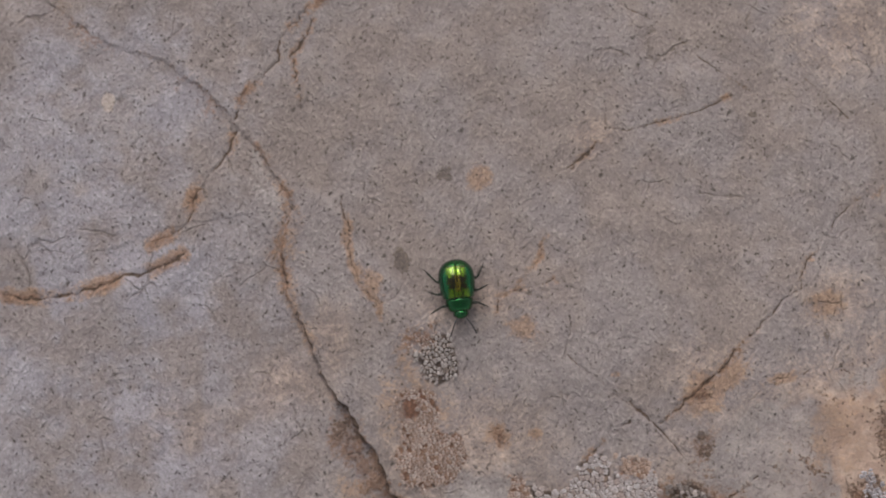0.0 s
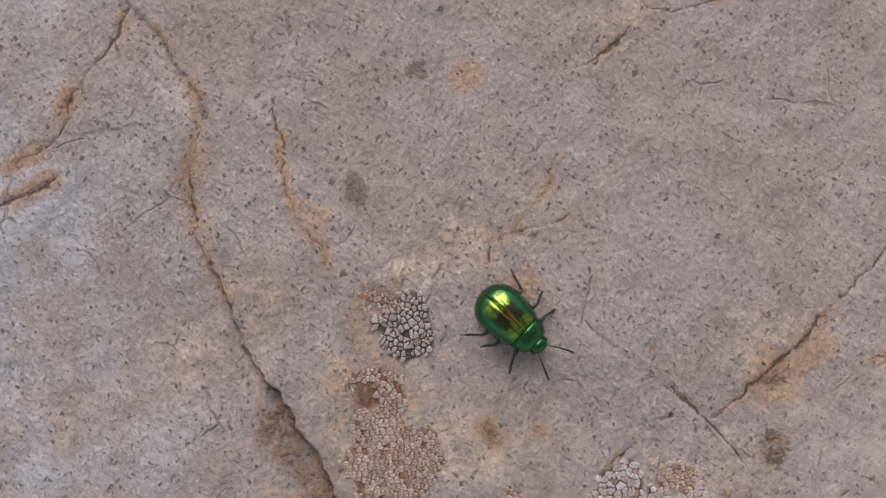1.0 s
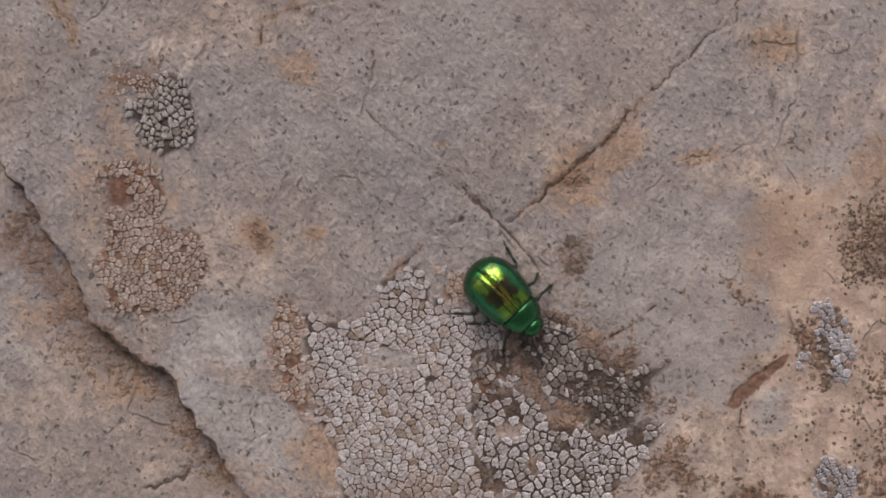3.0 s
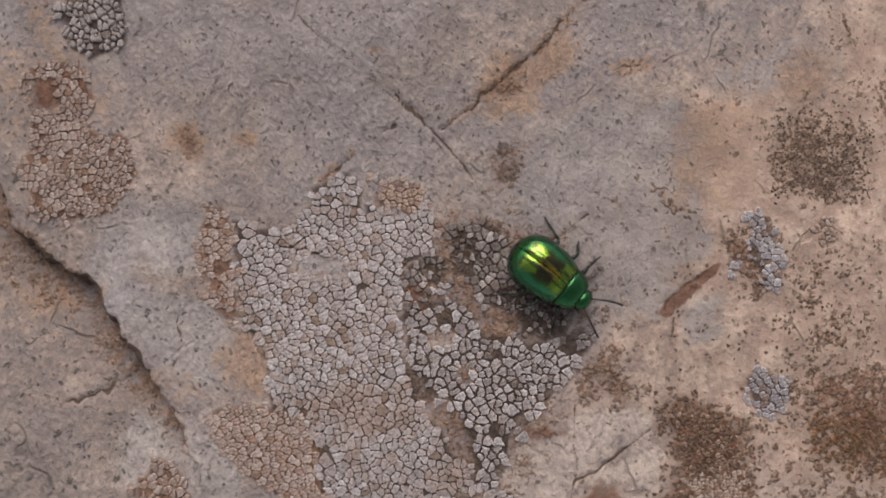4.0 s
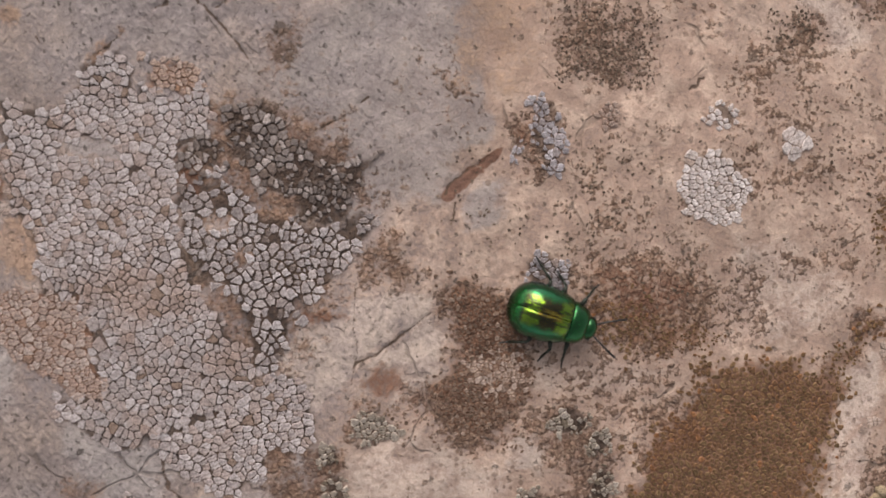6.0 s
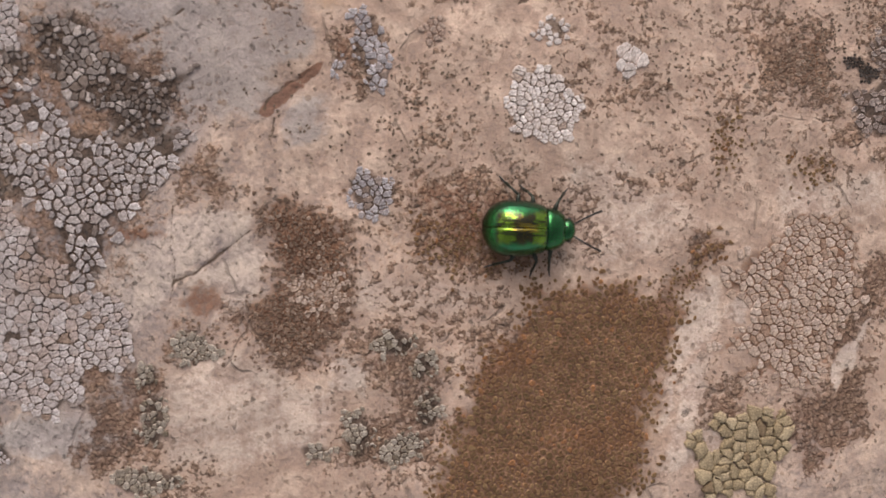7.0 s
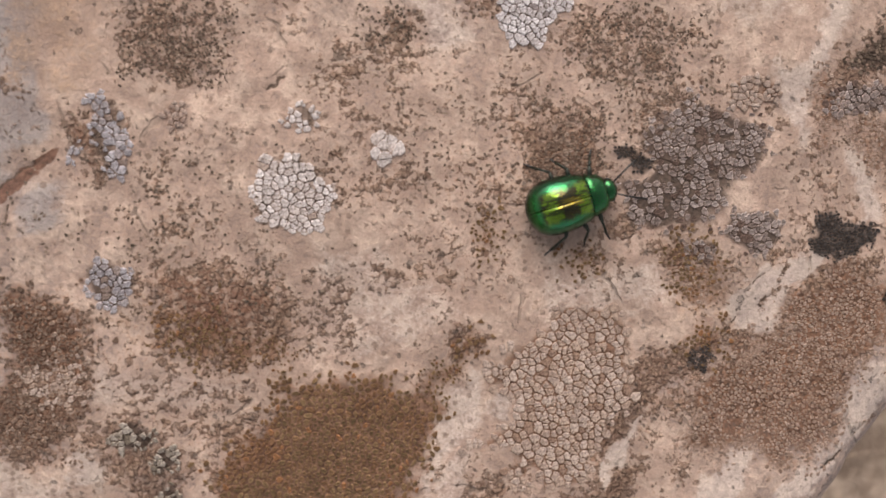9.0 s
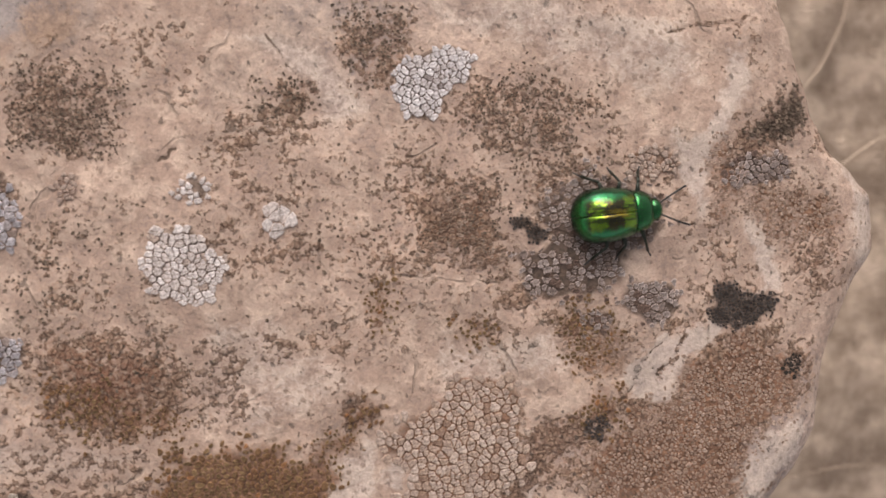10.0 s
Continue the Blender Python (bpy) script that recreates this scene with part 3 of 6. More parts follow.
LICHEN["dark_cells"] = dict(outlines=[[(41.0, -32.5), (43.0, -31.1), (48.0, -29.7), (46.8, -33.3), (45.5, -35.3), (42.5, -35.4), (41.0, -34.0)], [(30.4, -29.0), (33.0, -28.1), (35.2, -29.1), (35.0, -31.8), (32.1, -32.4), (30.0, -31.9)], [(34.5, -25.6), (37.9, -24.6), (40.2, -27.0), (44.0, -29.2), (46.0, -31.3), (44.1, -33.5), (39.3, -32.7), (35.5, -30.3)]],
    colour="dark", size=0.66, gap=0.13, height=0.14, dome=0.08, fill=0.95, holes=0, crust=0.8, jitter=0.36, fray=1.8, rough=0.11, merge=0.25, soft=0.6, voids=[],
    parts=300, near=(43.2, -32.8), seed=109,
    label="dark grey lichen scales on brown crust")
LICHEN["triangle"] = dict(outlines=[[(62.8, -39.0), (64.1, -38.0), (66.0, -38.2), (67.4, -39.0), (66.8, -40.7), (65.1, -42.6), (64.1, -42.0), (63.1, -40.4)]],
    colour="blue", size=0.58, gap=0.13, height=0.1, dome=0.08, fill=0.97, holes=0, crust=0.9, jitter=0.34, fray=0.9, rough=0.1, merge=0.2, soft=0.4, voids=[],
    parts=300, near=(64.7, -40.5), seed=110,
    label="small bluish grey lichen rosette")
LICHEN["column"] = dict(outlines=[[(62.8, -23.2), (65.0, -23.4), (66.1, -27.1), (65.6, -30.6), (64.0, -30.6), (63.3, -27.2)], oval(61.7, -28.3, 1.0, 1.2)],
    colour="blue", size=0.6, gap=0.13, height=0.12, dome=0.08, fill=0.95, holes=0, crust=0.6, jitter=0.34, fray=1.0, rough=0.11, merge=0.14, soft=0.5, voids=[],
    parts=300, near=(64.5, -27.2), seed=111,
    label="grey lichen scales in a narrow strip")
LICHEN["dots"] = dict(outlines=[oval(70.4, -24.9, 1.2, 1.4)],
    colour="pink", size=0.52, gap=0.09, height=0.16, dome=0.08, fill=1.0, holes=0, crust=0.6, jitter=0.33, fray=0.6, rough=0.05, merge=0.14, soft=0.25, voids=[],
    parts=300, near=(70.4, -24.9), seed=112,
    label="tiny pinkish lichen cluster")
LICHEN["ring"] = dict(outlines=[oval(81.2, -24.2, 1.6, 1.5)],
    colour="chalk", size=0.6, gap=0.14, height=0.16, dome=0.08, fill=0.85, holes=0, crust=0.6, jitter=0.33, fray=0.8, rough=0.05, merge=0.14, soft=0.25, voids=[],
    parts=300, near=(81.1, -24.3), seed=113,
    label="small whitish lichen cluster")
LICHEN["white"] = dict(outlines=[[(77.2, -27.5), (79.0, -28.3), (81.4, -27.8), (83.7, -29.2), (84.8, -30.8), (84.5, -32.9), (83.4, -34.7), (80.4, -34.6), (78.0, -33.8), (77.2, -31.5), (77.6, -29.9)]],
    colour="chalk", size=0.58, gap=0.1, height=0.1, dome=0.05, fill=1.0, holes=0, crust=0.6, jitter=0.44, fray=0.7, rough=0.05, merge=0.2, soft=0.25, voids=[],
    parts=300, near=(80.5, -31.2), seed=114,
    label="chalk white patch of cracked lichen")
LICHEN["disc"] = dict(outlines=[oval(89.4, -26.3, 1.5, 1.6)],
    colour="chalk", size=0.98, gap=0.1, height=0.12, dome=0.08, fill=1.0, holes=0, crust=0.4, jitter=0.35, fray=0.15, rough=0.05, merge=0.0, soft=0.25, voids=[],
    parts=300, near=(89.5, -26.3), seed=115,
    label="small bright white lichen disc")
LICHEN["tanfield"] = dict(outlines=[[(106.8, -41.2), (112.3, -41.3), (113.4, -46.2), (113.1, -51.1), (110.8, -54.4), (108.7, -57.2), (104.9, -58.1), (102.0, -54.6), (97.7, -54.2), (100.3, -52.5), (102.9, -50.3), (100.0, -47.1), (103.7, -44.3)]],
    colour="tan", size=0.66, gap=0.14, height=0.1, dome=0.05, fill=1.0, holes=0, crust=0.85, jitter=0.44, fray=2.4, rough=0.07, merge=0.22, soft=0.9, voids=[],
    parts=300, near=(105.9, -50.2), seed=116,
    label="tan pebbled patch of cracked lichen")
LICHEN["green"] = dict(outlines=[[(97.5, -65.0), (97.9, -61.6), (101.8, -59.8), (105.3, -59.8), (107.5, -62.0), (106.8, -66.0), (105.2, -68.9), (98.3, -68.9)]],
    colour="green", size=0.95, gap=0.11, height=0.32, dome=0.2, fill=1.0, holes=0, crust=0.6, jitter=0.46, fray=2.6, rough=0.1, merge=0.2, soft=0.4, voids=[],
    parts=300, near=(102.5, -64.0), seed=117,
    label="yellowish green lobed lichen cushion")
LICHEN["brownfield"] = dict(outlines=[[(118.4, -18.9), (121.3, -20.3), (126.6, -23.3), (126.1, -25.8), (122.8, -27.8), (122.1, -31.7), (117.4, -32.5), (112.9, -32.9), (111.1, -29.5), (114.3, -26.7), (113.5, -23.0), (116.8, -20.6)]],
    colour="cup", size=0.6, gap=0.2, height=0.1, dome=-0.25, fill=0.9, holes=0, crust=0.95, jitter=0.42, fray=2.0, rough=0.1, merge=0.12, soft=0.8, voids=[],
    parts=300, near=(118.7, -25.9), seed=118,
    label="grey brown lichen of small cupped scales")
LICHEN["brownfield_low"] = dict(outlines=[oval(125.1, -32.7, 3.3, 1.9), oval(119.9, -34.6, 1.6, 1.4)],
    colour="cup", size=0.6, gap=0.18, height=0.1, dome=-0.25, fill=0.95, holes=0, crust=0.95, jitter=0.42, fray=1.3, rough=0.1, merge=0.14, soft=0.5, voids=[],
    parts=300, near=(125.1, -32.7), seed=119,
    label="small grey brown lichen patch")
LICHEN["tan_top"] = dict(outlines=[oval(124.4, -19.3, 2.6, 1.9)],
    colour="tan", size=0.56, gap=0.1, height=0.18, dome=0.08, fill=0.9, holes=0, crust=0.6, jitter=0.33, fray=1.3, rough=0.05, merge=0.14, soft=0.25, voids=[],
    parts=300, near=(124.4, -19.3), seed=120,
    label="small tan lichen patch")
LICHEN["rose"] = dict(outlines=[[(100.3, -10.8), (102.8, -9.6), (106.6, -10.1), (106.2, -12.5), (104.1, -13.7), (103.2, -16.4), (100.0, -16.3), (99.3, -13.5)]],
    colour="white", size=0.54, gap=0.1, height=0.11, dome=0.05, fill=1.0, holes=0, crust=0.7, jitter=0.44, fray=1.3, rough=0.05, merge=0.2, soft=0.25, voids=[],
    parts=300, near=(102.8, -12.9), seed=121,
    label="pinkish white cracked lichen")
LICHEN["rimgrey"] = dict(outlines=[[(131.4, -21.1), (132.7, -18.0), (135.3, -17.1), (138.6, -17.3), (139.0, -19.3), (135.2, -20.6), (133.5, -21.8)]],
    colour="cup", size=0.58, gap=0.17, height=0.1, dome=0.08, fill=0.9, holes=0, crust=0.9, jitter=0.44, fray=1.3, rough=0.05, merge=0.14, soft=0.25, voids=[],
    parts=300, near=(135.1, -19.3), seed=122,
    label="thin grey lichen near the edge of the stone")
LICHEN["lowgrey"] = dict(outlines=[oval(67.2, -53.9, 1.5, 1.4), oval(70.4, -56.1, 1.5, 1.4), oval(64.2, -62.7, 1.2, 2.6), oval(68.3, -64.0, 2.2, 2), oval(70.8, -60.4, 1.4, 2.3), oval(48.9, -54.9, 2.3, 1.6)],
    colour="moss", size=0.52, gap=0.12, height=0.14, dome=0.08, fill=0.92, holes=0, crust=0.8, jitter=0.38, fray=1.0, rough=0.12, merge=0.14, soft=0.5, voids=[],
    parts=300, near=(66.0, -63.4), seed=123,
    label="dark greenish grey lichen scales")
LICHEN["lowleft"] = dict(outlines=[oval(45.1, -61.9, 1.3, 2.2), oval(44.8, -67.6, 3.2, 1.6), oval(44.3, -57.6, 1.3, 1.2), oval(60.5, -64.6, 1.5, 1.2)],
    colour="moss", size=0.52, gap=0.12, height=0.14, dome=0.08, fill=0.92, holes=0, crust=0.8, jitter=0.38, fray=1.0, rough=0.12, merge=0.14, soft=0.5, voids=[],
    parts=300, near=(45.4, -62.6), seed=124,
    label="dark grey lichen scales on tan stone")
LICHEN["whitelow"] = dict(outlines=[[(20.0, -61.9), (23.0, -62.7), (25.5, -61.9), (29.0, -63.4), (31.5, -64.0), (32.6, -66.1), (27.5, -66.6), (21.9, -66.7), (18.4, -65.1)]],
    colour="grey", size=0.48, gap=0.12, height=0.14, dome=0.08, fill=0.95, holes=0, crust=0.8, jitter=0.42, fray=1.3, rough=0.05, merge=0.2, soft=0.25, voids=[],
    parts=300, near=(25.5, -64.3), seed=125,
    label="whitish lichen scales on tan stone")
LICHEN["leftlow"] = dict(outlines=[oval(8.5, -51.3, 2.6, 3.1)],
    colour="rust", size=0.62, gap=0.13, height=0.18, dome=0.08, fill=0.9, holes=0, crust=0.8, jitter=0.42, fray=1.3, rough=0.05, merge=0.2, soft=0.25, voids=[],
    parts=300, near=(8.5, -51.3), seed=126,
    label="rusty brown lichen scales")
LICHEN["olive"] = dict(outlines=[[(80.6, -48.4), (85.5, -46.9), (91.1, -48.1), (95.5, -46.9), (96.2, -48.8), (94.2, -54.9), (93.0, -59.4), (91.4, -67.8), (89.4, -71.2), (71.7, -71.4), (72.7, -61.9), (74.9, -55.9), (78.6, -52.0)], [(94.1, -48.2), (96.1, -45.1), (98.8, -43.0), (99.7, -44.2), (97.3, -47.3), (95.8, -48.9)]],
    colour="olive", size=0.47, gap=0.1, height=0.11, dome=0.08, fill=1.0, holes=0, crust=0.9, jitter=0.48, fray=2.2, rough=0.1, merge=0.2, soft=1.6, voids=[],
    parts=300, near=(85.8, -56.4), seed=127,
    label="olive brown velvety lichen of tiny scales")
LICHEN["tinybrown"] = dict(outlines=[[(54.1, -42.0), (59.7, -40.8), (63.4, -42.2), (63.0, -47.0), (62.6, -51.3), (59.5, -55.7), (54.8, -54.7), (53.7, -51.5), (55.7, -47.2)]],
    colour="redbrown", size=0.4, gap=0.1, height=0.11, dome=0.08, fill=0.9, holes=0.2, crust=0.85, jitter=0.45, fray=2.8, rough=0.1, merge=0.14, soft=1.6, voids=[],
    parts=200, near=(58.5, -48.0), seed=128,
    label="brown lichen of tiny scales")
LICHEN["brown_heart"] = dict(outlines=[[(57.5, -47.4), (62.3, -46.7), (62.9, -49.9), (59.9, -51.3), (57.6, -50.0)]],
    colour="tan", size=0.5, gap=0.1, height=0.09, dome=0.05, fill=0.9, holes=0, crust=0.8, jitter=0.42, fray=1.6, rough=0.07, merge=0.14, soft=0.8, voids=[],
    parts=150, near=(60.1, -48.9), seed=142,
    label="small pale tan cracked lichen within brown growth")
LICHEN["tinyright"] = dict(outlines=[[(130.2, -36.0), (133.7, -35.1), (138.4, -35.5), (141.6, -38.5), (141.1, -40.9), (137.7, -44.2), (135.7, -45.7), (134.5, -49.4), (133.8, -54.5), (117.8, -54.7), (119.7, -49.1), (122.8, -44.9), (128.0, -43.0), (128.4, -39.8)]],
    colour="dun", size=0.37, gap=0.08, height=0.06, dome=0.08, fill=0.88, holes=0.2, crust=0.8, jitter=0.45, fray=2.8, rough=0.1, merge=0.14, soft=1.6, voids=[],
    parts=300, near=(131.7, -43.7), seed=129,
    label="pinkish brown lichen of tiny scales")
LICHEN["tinymid"] = dict(outlines=[[(101.0, -26.6), (108.3, -22.4), (112.0, -20.6), (119.0, -18.0), (115.9, -21.5), (110.7, -26.1), (110.9, -31.4), (105.5, -30.6)]],
    colour="redbrown", size=0.42, gap=0.08, height=0.07, dome=0.08, fill=0.85, holes=0.3, crust=0.45, jitter=0.45, fray=2.2, rough=0.1, merge=0.14, soft=1.6, voids=[],
    parts=200, near=(110.4, -24.6), seed=130,
    label="brownish lichen of tiny scales")
LICHEN["sooty"] = dict(outlines=[oval(70.2, -18.3, 5.2, 4.6)],
    colour="soot", size=0.28, gap=0.08, height=0.06, dome=0.08, fill=0.6, holes=0.3, crust=0.3, jitter=0.33, fray=2.2, rough=0.1, merge=0.14, soft=1.6, voids=[],
    parts=120, near=(70.2, -18.3), seed=131,
    label="sooty brown speckled lichen patch on tan stone")
LICHEN["midolive"] = dict(outlines=[oval(75.1, -44.8, 6.7, 2.9), oval(78.9, -46.0, 3.2, 1.6)],
    colour="olive", size=0.4, gap=0.1, height=0.1, dome=0.08, fill=0.7, holes=0.36, crust=0.5, jitter=0.33, fray=2.2, rough=0.05, merge=0.14, soft=1.6, voids=[],
    parts=120, near=(75.1, -44.8), seed=132,
    label="thin brown lichen of tiny scales")
LICHEN["lowbrown"] = dict(outlines=[oval(58.4, -53.0, 5.1, 3.2), oval(50.6, -54.8, 2.7, 1.6)],
    colour="redbrown", size=0.4, gap=0.09, height=0.06, dome=0.08, fill=0.7, holes=0, crust=0.4, jitter=0.33, fray=2.2, rough=0.1, merge=0.14, soft=1.6, voids=[],
    parts=120, near=(58.4, -53.0), seed=133,
    label="dark brown lichen of tiny scales")
LICHEN["topspeck"] = dict(outlines=[oval(112.3, -15.3, 7.0, 4.5), oval(106.8, -25.2, 4.3, 4.3)],
    colour="soot", size=0.3, gap=0.09, height=0.05, dome=0.08, fill=0.42, holes=0.25, crust=0.1, jitter=0.33, fray=2.2, rough=0.12, merge=0.14, soft=1.6, voids=[],
    parts=120, near=(112.3, -15.3), seed=134,
    label="scattered dark brown specks of lichen")
LICHEN["topolive"] = dict(outlines=[oval(96.5, -9.5, 3.3, 4.0), oval(88.6, -16.1, 3.2, 1.9)],
    colour="soot", size=0.34, gap=0.08, height=0.06, dome=0.08, fill=0.6, holes=0.25, crust=0.3, jitter=0.33, fray=2.2, rough=0.1, merge=0.14, soft=1.6, voids=[],
    parts=120, near=(96.5, -9.5), seed=135,
    label="brown speckled lichen beside a pale patch")
LICHEN["clumps"] = dict(outlines=[oval(99.4, -34.1, 1.3, 1.6), oval(107.9, -35.8, 1.7, 1.8), oval(119.0, -36.2, 1.8, 3.7), oval(121.1, -43.2, 2.1, 2.1)],
    colour="olive", size=0.42, gap=0.1, height=0.1, dome=0.08, fill=0.8, holes=0, crust=0.6, jitter=0.33, fray=1.6, rough=0.05, merge=0.14, soft=1.6, voids=[],
    parts=120, near=(99.4, -34.1), seed=136,
    label="small brown clumps of lichen")
LICHEN["rightbrown"] = dict(outlines=[oval(132.3, -20.2, 2.4, 4.2), [(134.3, -21.2), (139.9, -19.8), (144.2, -21.2), (144.6, -24.3), (143.2, -26.3), (138.2, -26.9), (134.9, -25.4)], oval(120.1, -37.6, 2.7, 3.2)],
    colour="dun", size=0.37, gap=0.07, height=0.06, dome=0.08, fill=0.7, holes=0.05, crust=0.5, jitter=0.33, fray=2.2, rough=0.05, merge=0.2, soft=0.8, voids=[],
    parts=120, near=(132.3, -20.2), seed=137,
    label="brownish pink lichen of tiny scales")
LICHEN["black"] = dict(outlines=[[(131.7, -32.7), (132.0, -31.0), (133.2, -30.4), (134.0, -30.7), (134.9, -31.2), (136.1, -31.1), (137.7, -31.3), (138.0, -32.5), (137.4, -33.3), (136.2, -33.5), (135.4, -34.5), (133.6, -34.9), (131.9, -34.4)], oval(112.4, -26.0, 1.7, 0.9), oval(120.6, -45.3, 1.0, 0.9), oval(140.4, -38.1, 1.1, 1.2)],
    colour="black", size=0.32, gap=0.06, height=0.1, dome=0.08, fill=1.0, holes=0, crust=1.0, jitter=0.33, fray=1.6, rough=0.12, merge=0.14, soft=0.35, voids=[],
    parts=200, near=(134.8, -32.4), seed=138,
    label="black crusty lichen tufts on tan stone")
LICHEN["black_edge"] = dict(outlines=[[(134.0, -15.7), (136.3, -13.3), (138.2, -10.6), (140.1, -12.8), (139.9, -14.2), (138.2, -15.7), (135.5, -15.9)]],
    colour="soot", size=0.36, gap=0.07, height=0.14, dome=0.08, fill=0.9, holes=0, crust=0.8, jitter=0.33, fray=1.0, rough=0.12, merge=0.14, soft=0.7, voids=[],
    parts=100, near=(137.5, -14.0), seed=139,
    label="dark brown lichen near the stone edge")
LICHEN["scatter"] = dict(outlines=[oval(72.4, -30.9, 10.0, 6.9), oval(83.3, -38.2, 8.5, 3.2), oval(95.3, -26.1, 5.8, 6.3)],
    colour="soot", size=0.34, gap=0.11, height=0.05, dome=0.08, fill=0.08, holes=0.1, crust=0.0, jitter=0.42, fray=2.2, rough=0.15, merge=0.14, soft=1.6, voids=[],
    parts=120, near=(72.4, -30.9), seed=140,
    label="scattered tiny brown lichen dots on tan stone")
LICHEN["scatter_low"] = dict(outlines=[oval(63.1, -32.3, 10.5, 6.3), oval(76.9, -40.9, 7.3, 3.1), oval(113.9, -18.1, 7.9, 5.3)],
    colour="soot", size=0.34, gap=0.11, height=0.05, dome=0.08, fill=0.08, holes=0.1, crust=0.0, jitter=0.42, fray=2.2, rough=0.15, merge=0.14, soft=1.6, voids=[],
    parts=120, near=(63.1, -32.3), seed=141,
    label="scattered tiny dark lichen dots on stone")


def jag(x, y, seed):
    """How the cracks wander off their drawn lines."""
    return 0.8 * fbm(x, y, 4, 4, seed) + 0.55 * vnoise(x, y, 0.9, seed + 60) + 0.30 * vnoise(x, y, 0.45, seed + 70)


def spread(x, y, outline, fray):
    """How far inside the frayed outline of a lichen a place lies."""
    return inside(x + fray * fbm(x, y, 3, 3, 33), y + fray * fbm(x, y, 3, 3, 37), outline)


def surface(x, y):
    """Height of the stone's top, in millimetres."""
    X, Y = x / 10, y / 10
    z = 10 * (-0.02385 + 0.03360 * X + 0.03813 * Y + -0.00241 * X * X + -0.00458 * X * Y + -0.00383 * Y * Y)
    z = z + 1.0 * fbm(x, y, 22, 3, 3) + 0.22 * fbm(x, y, 5, 3, 9) + 0.07 * fbm(x, y, 1.5, 3, 14)
    wx, wy = x + jag(x, y, 21), y + jag(x, y, 25)
    # the left side of the fault lies lower
    d, side, s = seg_distance(wx, wy, FAULT)
    drop = np.interp(s, [0, 0.35, 0.6, 1], [0.15, 0.45, 1.9, 2.2])
    z = z - np.where(side < 0, drop * np.exp(-d / 16) * np.clip(d / 0.35, 0, 1), 0)
    z = z - 0.30 * np.clip((s - 0.4) * 5, 0.2, 1) * np.exp(-(d / 0.24) ** 2)
    e = inside(wx, wy, FLAKE)
    z = z + 0.12 * np.clip(e / 1.2 + 0.5, 0, 1)
    for path, width, depth, fill, tint in CRACKS:
        near = box_near(x, y, path, 3)
        if near.any():
            q = 0.3 if width < 0.5 else 1.0
            d, _, s = seg_distance(x[near] + q * (wx - x)[near], y[near] + q * (wy - y)[near], path)
            open_ = np.clip(-0.25 + 2.2 * (vnoise(wx[near], wy[near], 2.2, 40) + 0.5), 0.2, 1.5)
            z[near] -= 0.5 * depth * np.exp(-(d / (width * 0.24 * open_)) ** 2)
    return z


def box_near(x, y, path, margin):
    px, py = [p[0] for p in path], [p[1] for p in path]
    return (x > min(px) - margin) & (x < max(px) + margin) & (y > min(py) - margin) & (y < max(py) + margin)


REACH = 0.9


